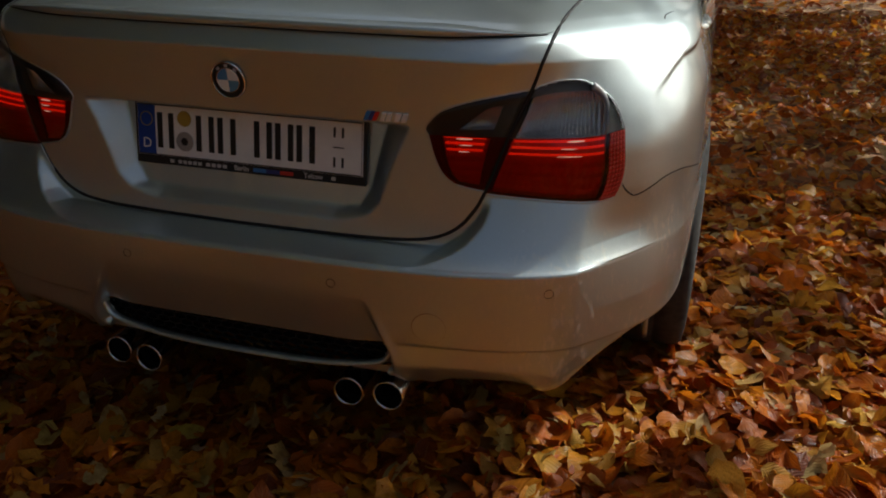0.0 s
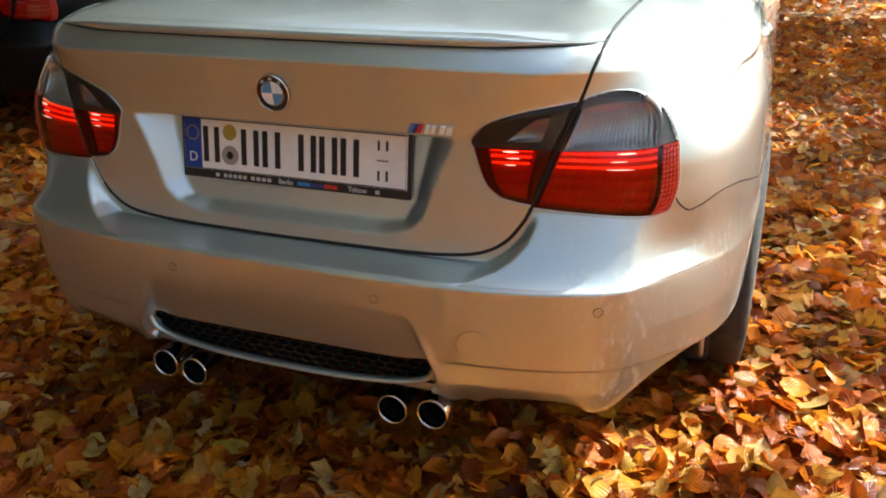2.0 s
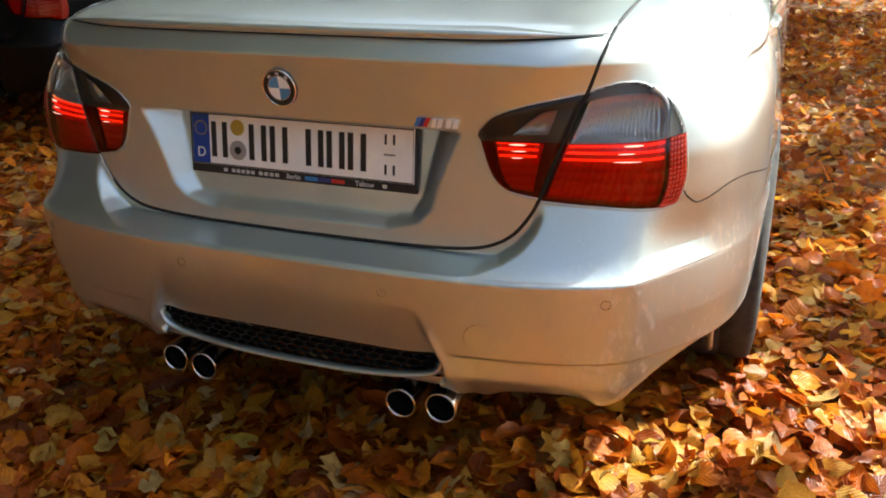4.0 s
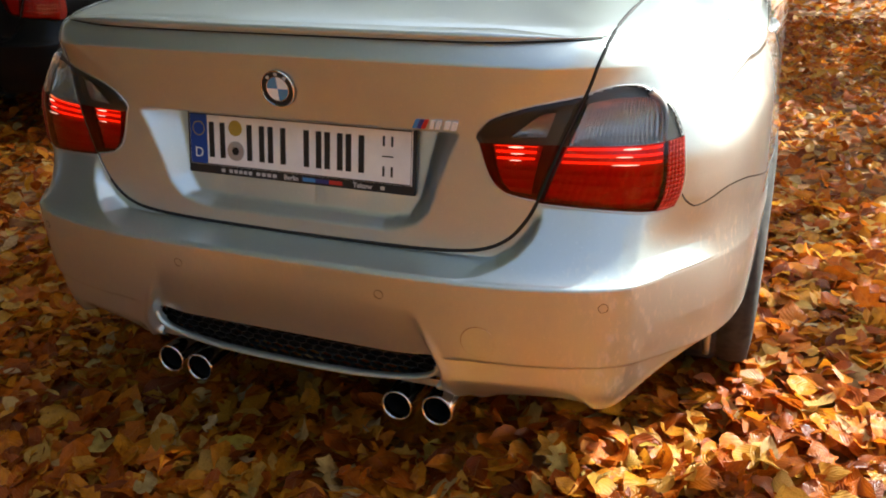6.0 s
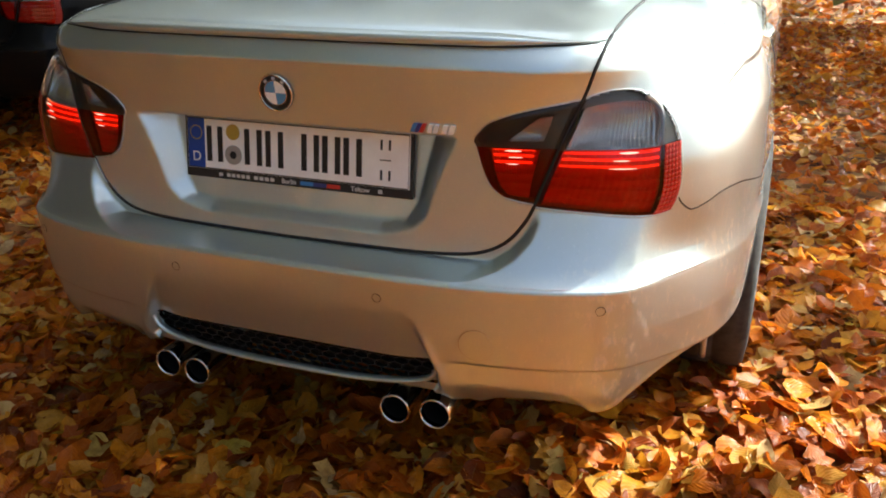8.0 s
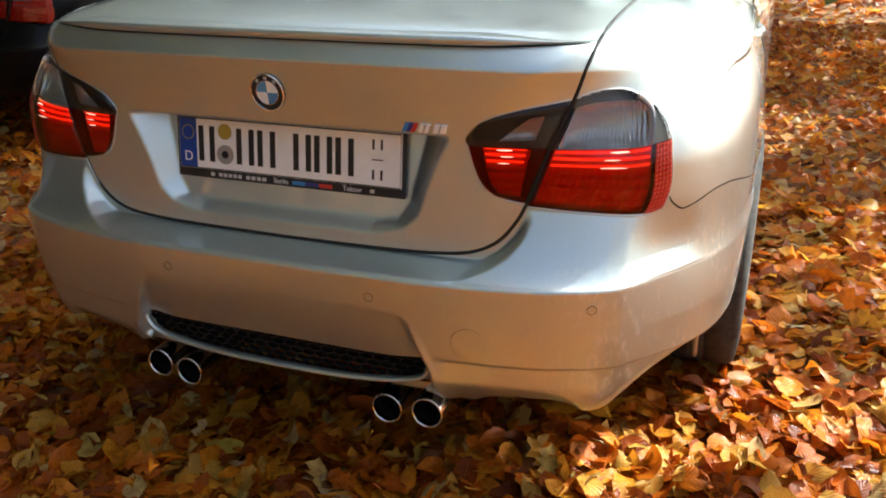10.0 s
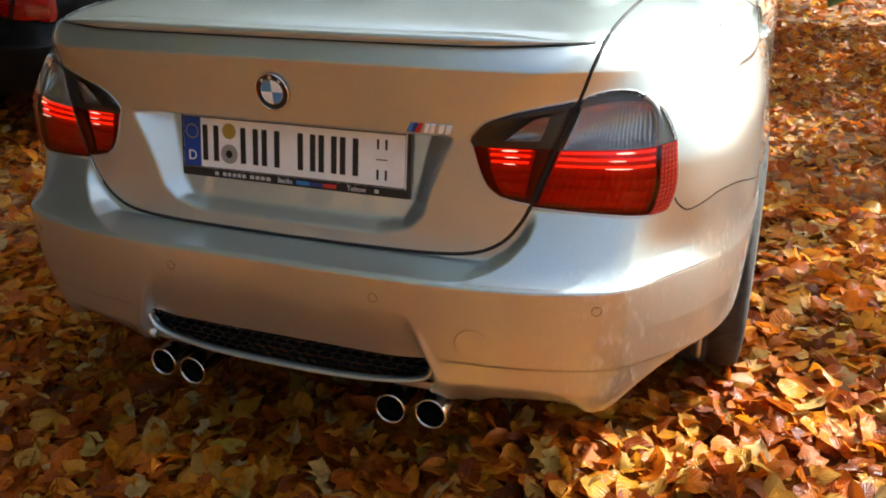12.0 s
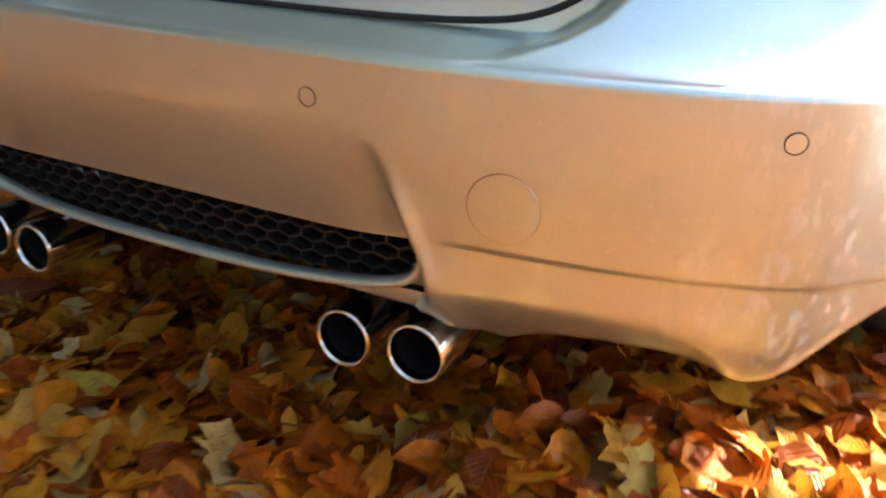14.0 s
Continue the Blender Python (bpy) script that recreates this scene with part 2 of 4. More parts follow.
# ---- the shape of the saloon's body ----
# height step, y of the rear at the middle, half width, z at the middle, z at the side
TAB = np.array([(0, .040, .820, .30, .30), (1, -.046, .866, .31, .31), (2, -.064, .889, .34, .34), (3, -.068, .900, .362, .365),
                (4, -.078, .905, .448, .452), (5, -.0835, .907, .529, .539), (6, -.074, .906, .5405, .5505), (7, .006, .902, .554, .592),
                (8, .012, .902, .665, .675), (9, .014, .900, .775, .775), (10, .004, .890, .862, .850), (11, -.006, .872, .921, .906),
                (12, .022, .845, .958, .943), (13, .060, .810, .982, .965), (14, .300, .730, 1.015, 1.005), (15, .620, .650, 1.030, 1.030)])
Y1, NX, MY = 0.78, 4.0, 4.0
AXLE_R, AXLE_F, WHEEL_R = 0.87, 3.63, 0.33
LOW_X = np.array([(0, .285), (.30, .279), (.345, .277), (.370, .270), (.395, .258), (.420, .255), (.438, .260), (.466, .269), (.518, .273), (.569, .271),
                  (.607, .264), (.630, .259), (.655, .254), (.680, .258), (.706, .276), (.73, .297), (.76, .322), (.80, .356)])
FOLD_X = np.array([(.36, .285), (.381, .309), (.439, .314), (.52, .3145), (.568, .313), (.592, .308), (.608, .300), (.622, .286), (.633, .270), (.65, .25)])
LOW = np.array([(np.arcsin((x / .866) ** 2) * 2 / np.pi, z) for x, z in LOW_X] + [(.80, .372), (.914, .385), (1, .40), (1.1, .26), (1.3, .20), (3, .20)])


def soft(x, xs, ys):
    """A smooth monotone curve through the points."""
    d = np.diff(ys) / np.diff(xs)
    g = np.zeros_like(ys)
    for i in range(1, len(xs) - 1):
        g[i] = 0 if d[i - 1] * d[i] <= 0 else 2 * d[i - 1] * d[i] / (d[i - 1] + d[i])
    g[0], g[-1] = d[0], d[-1]
    i = np.clip(np.searchsorted(xs, x) - 1, 0, len(xs) - 2)
    h = xs[i + 1] - xs[i]
    t = (x - xs[i]) / h
    return (2 * t**3 - 3 * t**2 + 1) * ys[i] + (t**3 - 2 * t**2 + t) * h * g[i] + (-2 * t**3 + 3 * t**2) * ys[i + 1] + (t**3 - t**2) * h * g[i + 1]


def body(u, v):
    """The bare skin: u 0 at the middle of the rear, 1 where the side begins, 2 where the nose begins, 3 its middle; left is minus."""
    u, v = np.broadcast_arrays(np.asarray(u, float), np.asarray(v, float))
    yc, w, zc, zs = (soft(v, TAB[:, 0], TAB[:, k]) for k in (1, 2, 3, 4))
    au = np.abs(u)
    # the bumper's upper edge: a tight fillet, then a flat ledge up to the boot lid
    arc = np.clip(v - 5, 0, 1) * radians(80)
    flat = np.clip(v - 6, 0, 1)
    on_edge, on_ledge = (v >= 5) & (v <= 6), (v > 6) & (v < 7)
    lift = np.where(on_edge, .529 + .0115 * np.sin(arc) / .985, np.where(on_ledge, .5405 + .0135 * flat, zc)) - zc
    zc, zs = zc + lift, zs + lift
    yc = np.where(on_edge, -.0835 + .0095 * (1 - np.cos(arc)) / .826, np.where(on_ledge, -.074 + .080 * flat, yc))
    # the boot lid breaks at an edge under the spoiler
    broken = np.interp(v, TAB[:, 0], TAB[:, 1])
    yc = np.where((v > 10) & (v < 12), .2 * yc + .8 * broken, yc)
    # round the corner the ledge over the bumper fades into one smooth flank
    round_ = sstep(.36, .66, au) * (v > 4) * (v < 8.4)
    flank = -.078 + .0905 * sstep(.43, .68, zc)
    yc = yc + round_ * (flank - yc)
    a = np.clip(np.where(au <= 1, au, np.where(au >= 2, 3 - au, 1)), 0, 1) * np.pi / 2
    c, s = np.maximum(np.cos(a), 0), np.sin(a)
    x = w * s ** (2 / NX)
    y = np.where(au <= 1, Y1 - (Y1 - yc) * c ** (2 / MY), np.where(au <= 2, Y1 + (au - 1) * 2.75, Y1 + 2.75 + (0.93 - 0.6 * yc) * c ** (2 / MY)))
    k = np.clip(x / w, 0, 1) ** 3
    z = zc * (1 - k) + zs * k
    low = soft(au, LOW[:, 0], LOW[:, 1])
    z = np.where(v < 3, low + (z - 0) * 0 + (np.clip(v - 1, 0, 2) / 2) * (.364 - low) + np.clip(1 - v, 0, 1) * .012, z)
    # beside the boot lid the bumper rises to the lamps in one slope, without the ledge
    y0, y8 = (Y1 - (Y1 - soft(np.full_like(v, q), TAB[:, 0], TAB[:, 1])) * c ** (2 / MY) for q in (5.6, 8.0))
    share = np.clip((z - .538) / .125, 0, 1)
    beside = sstep(-.012, .014, x - np.interp(z, [.530, .545, .56, .58, .61, .64, .67], [.36, .41, .447, .477, .502, .514, .514]))
    beside = beside * (1 - sstep(.36, .66, au))
    slope = y0 + (y8 - y0) * share ** .65
    y = np.where((au < 1) & (v > 5.6) & (v < 8), y + beside * (slope - y), y)
    # the corners draw in more and more towards the shoulder
    r = np.clip(x / w, 0, 1)
    draw = .19 * sstep(.74, 1.04, z)
    start = np.interp(z, [.84, .95], [.42, .66])
    y = y + draw * sstep(0, 1, (r - start) / (.93 - start)) * (1 - sstep(.62, 1.0, au))
    # the bumper turns its corner sharply
    turn = np.clip((r - .775) / .12, 0, 1)
    y = y + (.016 * (1 - (1 - turn) ** 2) + .016 * sstep(.735, .88, r)) * (1 - sstep(.58, .68, z)) * (1 - sstep(.62, 1.0, au))
    # flared wheel arches, a waist line, and the falling bonnet
    flare = np.exp(-((y - 0.90) / 0.30) ** 2) * np.exp(-((z - 0.60) / 0.17) ** 2) * 0.022
    x = x + flare * np.clip(x / w, 0, 1) ** 6
    waist = np.interp(au, [.55, .577, .642, .685, .757, .858, 1.0], [.832, .844, .870, .885, .903, .909, .914])
    x = x - 0.010 * (1 - sstep(waist - .014, waist + .003, z)) * sstep(waist - .11, waist, z) * sstep(.56, .72, au)
    x = x + 0.016 * np.clip(y - 1.0, 0, 3) * np.clip(x / w, 0, 1) ** 6 * (1 - sstep(.70, .95, z))
    z = np.where(z > .5, .5 + (z - .5) * (1 - .42 * sstep(2.9, 4.6, y)), z)
    return np.stack([np.sign(u) * x, y, z], -1)


def uv_at(x, z):
    """The place (u, v) on the rear at which the skin has this x and z."""
    x, z = np.broadcast_arrays(np.asarray(x, float), np.asarray(z, float))
    vs = np.linspace(2.2, 14.6, 700)
    v = np.full(x.shape, 8.0)
    for _ in range(8):
        w = soft(v, TAB[:, 0], TAB[:, 2])
        au = np.arcsin(np.clip((np.abs(x) / w), 0, 1) ** (NX / 2)) * 2 / np.pi
        k = np.clip(np.abs(x) / w, 0, 1) ** 3
        zc, zs = soft(vs, TAB[:, 0], TAB[:, 3]), soft(vs, TAB[:, 0], TAB[:, 4])
        flat_k, flat_z = k.reshape(-1), z.reshape(-1)
        v = np.array([np.interp(zz, zc * (1 - kk) + zs * kk, vs) for kk, zz in zip(flat_k, flat_z)]).reshape(x.shape)
    return np.sign(x) * au, v


def inward(x, z):
    """How far the rear skin is set in (along y): the number plate's recess, the scoop over the grille, the lower bumper fold."""
    ax = np.abs(x)
    outer = np.interp(z, [.588, .594, .606, .634, .689, .75, .791], [.215, .24, .275, .305, .322, .347, .368])
    inner = np.interp(z, [.604, .612, .648, .715, .785], [.20, .250, .272, .286, .302])
    depth = 0.030 + 0.026 * np.clip((z - .607) / .18, 0, 1)
    wall = np.clip(1.03 - 1.06 * np.clip((ax - inner) / np.maximum(outer - inner, .01), 0, 1), 0, 1)
    plate = depth * wall * np.clip((z - .587) / .020, 0, 1) * (1 - sstep(.7875, .7925, z))
    ramp_x = np.interp(z, [.30, .335, .36, .398, .424, .46], [.347, .343, .333, .319, .310, .296])
    near_fin = np.exp(-((ax - ramp_x) / .05) ** 2)
    scoop = (.013 + .013 * near_fin) * np.clip((.47 - z) / .12, 0, 1) ** 1.4 * (1 - sstep(ramp_x - .007, ramp_x + .011, ax)) * sstep(.284, .300, z)
    scoop = scoop - .0055 * np.exp(-((ax - ramp_x - .011) / .011) ** 2) * sstep(.285, .325, z) * (1 - sstep(.385, .440, z))
    fold = 0.006 * (1 - sstep(.3645, .3705, z)) * sstep(.36, .42, ax)
    return plate + scoop + fold


def skin(u, v):
    p = body(u, v)
    au = np.abs(np.broadcast_to(u, p.shape[:-1]))
    p[..., 1] += np.where(au < 0.9, inward(p[..., 0], p[..., 2]), 0)
    # the lower edge turns under between the tailpipes and the corner
    ax = np.abs(p[..., 0])
    fold = np.interp(ax, FOLD_X[:, 0], FOLD_X[:, 1])
    under = np.clip(fold - p[..., 2], 0, .05) * sstep(.37, .40, ax) * (1 - sstep(.62, .65, ax)) * (au < .9)
    p[..., 1] += 0.48 * under
    return p


def on_skin(xz, off=0.0):
    """Points on the bare rear skin at (x, z), moved outwards by off."""
    xz = np.asarray(xz, float)
    u, v = uv_at(xz[..., 0], xz[..., 1])
    return at_uv(u, v, off)


def at_uv(u, v, off=0.0):
    e = 1e-3
    p = body(u, v)
    du, dv = body(u + e, v) - body(u - e, v), body(u, v + 5 * e) - body(u, v - 5 * e)
    n = np.cross(du, dv)
    n /= np.linalg.norm(n, axis=-1, keepdims=True) + 1e-12
    return p + n * np.asarray(off)[..., None] if np.ndim(off) else p + n * off


# border lines on the rear, right half, as (x, z)
SEAM = smooth_line([(0, .5555), (.246, .558), (.36, .563), (.420, .574), (.463, .598), (.493, .635), (.511, .671), (.542, .758), (.584, .865), (.601, .916), (.611, .951), (.614, .974), (.6165, .986), (.620, .996), (.6255, 1.006), (.6265, 1.012)], 120)
def seam_x(z):
    return float(np.interp(z, SEAM[30:, 1], SEAM[30:, 0]))
BOOT_LAMP = dict(bottom=[(.456, .686), (.483, .680), (seam_x(.676) - .003, .676)], left_low=[(.456, .686), (.432, .704), (.416, .734), (.402, .780)],
                 split=[(.402, .780), (.474, .781), (seam_x(.781) - .003, .781)], left_up=[(.402, .780), (.397, .788), (.400, .798)],
                 top=[(.400, .798), (.428, .824), (.490, .846), (seam_x(.865) - .003, .865)])
SIDE_LAMP = dict(bottom=[(seam_x(.671) + .003, .671), (.621, .662), (.70, .656), (.730, .658), (.746, .664)],
                 right_low=[(.746, .664), (.754, .684), (.758, .710), (.757, .740), (.751, .790)],
                 split=[(seam_x(.778) + .003, .778), (.62, .779), (.70, .781), (.751, .790)],
                 right_up=[(.751, .790), (.7455, .802), (.737, .820), (.725, .839), (.708, .854), (.688, .867)],
                 top=[(seam_x(.866) + .003, .866), (.604, .8735), (.63, .8795), (.655, .8795), (.673, .876), (.688, .867)])


for _lamp in (BOOT_LAMP, SIDE_LAMP):
    for _key in list(_lamp):
        _lamp[_key] = [tuple(q) for q in smooth_line(_lamp[_key], 24)]


def shrink(outline, by):
    p = resample(np.vstack([outline, outline[:1]]), 240)[:-1]
    t = np.roll(p, -2, 0) - np.roll(p, 2, 0)
    t /= np.linalg.norm(t, axis=1, keepdims=True)
    return p + by * np.stack([-t[:, 1], t[:, 0]], 1)


# the hole in the skin behind both lamps, anticlockwise
LAMP_HOLE = shrink(np.vstack([BOOT_LAMP["bottom"], SIDE_LAMP["bottom"], SIDE_LAMP["right_low"][1:], SIDE_LAMP["right_up"][1:], SIDE_LAMP["top"][::-1][1:],
                              BOOT_LAMP["top"][::-1], BOOT_LAMP["left_up"][::-1][1:], BOOT_LAMP["left_low"][::-1][1:-1]]), .0003)


def mirror(points):
    q = np.array(points, float)
    q[..., 0] *= -1
    return q


def skin_panels(car, paint, fine):
    """The saloon's outer skin, cut into bumper, boot lid, quarter panels, sides and nose."""
    seg = np.linalg.norm(np.diff(TAB[:, [1, 3]], axis=0), axis=1)
    vs = np.concatenate([np.linspace(i, i + 1, max(2 if fine > .01 else 8, int(s / fine)), endpoint=False) for i, s in enumerate(seg)] + [[15.0]])
    half = np.arcsin((np.arange(0, .80, fine) / .9) ** 2) * 2 / np.pi
    half = np.concatenate([half, np.linspace(half[-1], 1, int(.45 / fine))[1:]])
    rear = np.concatenate([-half[:0:-1], half])
    side = np.concatenate([np.linspace(1, 1.35, int(.5 / fine) + 2)[1:], np.linspace(1.35, 2, 30)[1:], np.linspace(2, 3, 36)[1:]])

    def put(name, us, keep_fn, label=""):
        u, v = np.meshgrid(us, vs)
        p = skin(u, v)
        c = (p[:-1, :-1] + p[1:, 1:]) / 2
        uc, vc = (u[:-1, :-1] + u[1:, 1:]) / 2, (v[:-1, :-1] + v[1:, 1:]) / 2
        keep = keep_fn(c[..., 0], c[..., 1], c[..., 2], uc, vc)
        f = grid_faces(*u.shape, keep)
        used, inv = np.unique(f, return_inverse=True)
        return mesh_part(name, p.reshape(-1, 3)[used], inv.reshape(-1, 4), paint, car, label)

    lid = np.vstack([SEAM, [(.66, 1.1), (-.66, 1.1)], mirror(SEAM)[::-1]])

    def holes(x, z, v):
        ax = np.abs(x)
        lamp = inside(LAMP_HOLE, ax, z) & (v > 7)
        grille_x = np.interp(z, [.28, .31, .337, .362], [.30, .322, .338, .333])
        return lamp | ((ax < grille_x) & (v < 2.80)) | ((ax < .338) & (z < .30) & (v < 3))

    def arch(y, z):
        return (np.hypot(y - AXLE_R, z - WHEEL_R) < .352) | (np.hypot(y - AXLE_F, z - WHEEL_R) < .352)

    def cut_line(u):
        return np.interp(np.abs(u), [0, .49, .512, .54, .604, .693, .85, 1.0], [8.2, 8.2, 8.0, 7.85, 7.95, 8.08, 7.8, 7.45])

    put("boot_lid", rear, lambda x, y, z, u, v: inside(lid, x, z) & ~holes(x, z, v) & (v > 6) & (v < 14.7))
    put("rear_bumper", rear, lambda x, y, z, u, v: ~(inside(lid, x, z) & (v > 6)) & ~holes(x, z, v) & (v < cut_line(u)) & ~arch(y, z))
    for sign in (1, -1):
        put("quarter_panel", rear, lambda x, y, z, u, v: ~inside(lid, x, z) & ~holes(x, z, v) & (v >= cut_line(u)) & (u * sign > 0) & ~arch(y, z) & (v < 14.9))
        us = np.concatenate([[1.0], side[side <= 2]]) * sign
        put("body_side", us if sign > 0 else us[::-1], lambda x, y, z, u, v: ~arch(y, z) & (v > .6))
    for sign in (1, -1):
        us = side[side >= 2] * sign
        put("nose_panel", us if sign > 0 else us[::-1], lambda x, y, z, u, v: v > .6)
    # deck and bonnet between the two shoulders
    us = np.concatenate([np.linspace(0, 1, 40), side])
    r = body(us, np.full(us.shape, 14.8))
    l = mirror(r)
    w = np.linspace(0, 1, 9)[:, None, None]
    p = r[None] * (1 - w) + l[None] * w
    p[..., 2] += .02 * np.sin(w[..., 0] * np.pi)
    mesh_part("upper_deck", p.reshape(-1, 3), grid_faces(9, len(us)), paint, car)


def cabin(car, paint):
    """The greenhouse: pillars and roof, with dark glass set into it."""
    k = np.linspace(0, 2 * np.pi, 97)
    rings = [(1.0, .66, .52, 3.15), (1.03, .655, .56, 3.1), (1.36, .53, 1.22, 2.42), (1.41, .47, 1.36, 2.3), (1.43, .30, 1.6, 2.1)]

    def ring(z, w, y0, y1, out=0.0):
        c, s = np.cos(k), np.sin(k)
        return np.stack([(w + out) * np.sign(s) * np.abs(s) ** .5, (y0 + y1) / 2 - ((y1 - y0) / 2 + out) * np.sign(c) * np.abs(c) ** .5, np.full(k.shape, z)], -1)

    p = np.stack([ring(*r) for r in rings])
    n = len(k)
    mesh_part("roof", np.vstack([p.reshape(-1, 3), [(0, 1.85, 1.435)]]),
              np.vstack([grid_faces(len(rings), n)]).tolist() + [(4 * n + i, 4 * n + i + 1, 5 * n) for i in range(n - 1)], paint, car)
    names = [("rear_window", -.62, .62), ("windscreen", np.pi - .62, np.pi + .62), ("side_window", .9, 1.5), ("side_window", 1.6, 2.2),
             ("side_window", 2 * np.pi - 1.5, 2 * np.pi - .9), ("side_window", 2 * np.pi - 2.2, 2 * np.pi - 1.6)]
    for name, a, b in names:
        kk = np.linspace(a, b, 13)
        c, s = np.cos(kk), np.sin(kk)
        rows = []
        for h in np.linspace(.1, .92, 6):
            w, y0, y1, z = (np.interp(h, [0, 1], q) for q in ((.655, .53), (.56, 1.22), (3.1, 2.42), (1.03, 1.36)))
            rows.append(np.stack([(w + .004) * np.sign(s) * np.abs(s) ** .5, (y0 + y1) / 2 - ((y1 - y0) / 2 + .004) * np.sign(c) * np.abs(c) ** .5, np.full(kk.shape, z)], -1))
        mesh_part(name, np.stack(rows).reshape(-1, 3), grid_faces(6, 13), GLASS, car)


def wheel(car, x, y, side):
    m = pose(x, y, WHEEL_R, 0, 90 * side, 0)
    lathe("tyre", [(.225, -.105), (.27, -.128), (.315, -.122), (.329, -.105), (.331, -.05), (.326, -.048), (.326, -.040), (.331, -.038), (.331, .038), (.326, .040), (.326, .048), (.331, .05),
                   (.329, .105), (.315, .122), (.27, .128), (.225, .105)], RUBBER, car, m, 64)
    lathe("rim", [(.228, -.10), (.228, .108), (.215, .108), (.20, .07), (.06, .06), (.03, .085), (.001, .085), (.001, .04), (.19, .04), (.21, -.10)], ALLOY, car, m, 48)


def lamp_unit(car, side, boot, lit=True):
    """One lamp: dark housing, ribbed reflectors, red and smoked lens, glowing strips. Returns the housing."""
    L = BOOT_LAMP if boot else SIDE_LAMP
    fix = (lambda q: q) if side > 0 else mirror
    lo_l = L["left_low"] if boot else [L["bottom"][0], (seam_x(.72) + .003, .72), L["split"][0]]
    lo_r = [L["bottom"][-1], (seam_x(.72) - .003, .72), L["split"][-1]] if boot else L["right_low"]
    up_l = L["left_up"] if boot else [L["split"][0], (seam_x(.82) + .003, .82), L["top"][0]]
    up_r = [L["split"][-1], (seam_x(.82) - .003, .82), L["top"][-1]] if boot else L["right_up"]
    n = 60
    low, up = coons(L["bottom"], lo_r, L["split"], lo_l, n, 24), coons(L["split"], up_r, L["top"], up_l, n, 20)
    both = np.vstack([low[:-1], up])
    M = len(both)

    def sheet(q, off):
        pts = fix(on_skin(q, off)) if side > 0 else mirror(on_skin(q, off))
        f = grid_faces(q.shape[0], q.shape[1])
        return pts.reshape(-1, 3), (f if side > 0 else f[:, ::-1])

    def edge(mm, nn, sides="lrbt"):
        i, j = np.meshgrid(np.arange(mm), np.arange(nn), indexing="ij")
        e = np.full((mm, nn), 99)
        for key, val in (("l", j), ("r", nn - 1 - j), ("b", i), ("t", mm - 1 - i)):
            if key in sides:
                e = np.minimum(e, val)
        return e

    e = edge(M, n)
    v, f = sheet(both, np.where(e == 0, -.001, -.034))
    house = mesh_part("tail_light", v, f, LAMP_DARK, car, "red and smoked clear tail light with lit strips")
    # ribbed bowl behind the clear lens
    def span(rows, f0, f1, cols, count):
        """A sheet of the lamp's face between two shares of its width, row by row."""
        out = []
        for t in np.linspace(0, 1, count):
            k = t * (len(rows) - 1)
            row = np.stack([[np.interp(k, np.arange(len(rows)), rows[:, jx, d]) for d in (0, 1)] for jx in range(n)])
            f = f0(t) + (f1(t) - f0(t)) * np.linspace(0, 1, cols)
            out.append(np.stack([np.interp(f * (n - 1), np.arange(n), row[:, d]) for d in (0, 1)], 1))
        return np.array(out)

    if boot:
        q = span(up[1:15], lambda t: .34 + .34 * t, lambda t: .80 + .03 * t, 90, 26)
        ribs = 13
    else:
        q = span(up[0:16], lambda t: .05 + .03 * t, lambda t: .85 + .115 * t, 160, 34)
        ribs = 21
    tt, jj = np.linspace(0, 1, q.shape[0])[:, None], np.linspace(0, 1, q.shape[1])[None]
    bowl = -.007 - .021 * np.sin(np.pi * np.minimum(tt ** .75, 1)) ** .8 * (1 - (2 * jj - 1) ** 6)
    v, f = sheet(q, bowl + .0022 * np.abs(np.sin(jj * np.pi * ribs)) + .0005 * np.sin(tt * np.pi * 22) * (tt < .5))
    mesh_part("reflector", v, f, REFLECTOR, house, "ribbed silver reflector")
    if not boot:
        q = span(up[15:20], lambda t: .03, lambda t: .96 + .04 * t, 60, 10)
        v, f = sheet(q, -.006)
        mesh_part("top_band", v, f, LAMP_BAND, house, "dark grey band above the reflector")
        q = span(up[:20], lambda t: .86 + .13 * t, lambda t: 1.0, 16, 20)
        v, f = sheet(q, -.006)
        mesh_part("corner_panel", v, f, LAMP_CORNER, house, "greenish grey corner panel")
        q = span(up[:20], lambda t: .845 + .135 * t, lambda t: .86 + .14 * t, 2, 24)[:, 0]
        line = on_skin(q, .001)
        tube("divider", line if side > 0 else mirror(line), np.linspace(.0032, .0075, 24), LAMP_TRIM, house, 8)
    end = .80 if boot else .868
    q = span(low, (lambda t: .17 - .02 * t) if boot else (lambda t: .0), lambda t: end, 80, 60)
    jj, ii = np.meshgrid(np.arange(80), np.arange(60))
    v, f = sheet(q, -.012 + .002 * np.abs(np.sin(ii * np.pi / 10)) + .001 * np.abs(np.sin(jj * np.pi / 5)))
    mesh_part("reflex_panel", v, f, LAMP_RED, house, "deep red reflex panel")
    if not boot:
        q = span(low, lambda t: .866, lambda t: .993, 41, 91)
        jj, ii = np.meshgrid(np.arange(41), np.arange(91))
        v, f = sheet(q, .0056 + .0014 * np.abs(np.sin(ii * np.pi / 6) * np.sin(jj * np.pi / 8)) + .0004 * np.sin(ii * 1.7 + jj * 2.3))
        mesh_part("prism_column", v, f, PRISM, house, "sparkling red prism column")
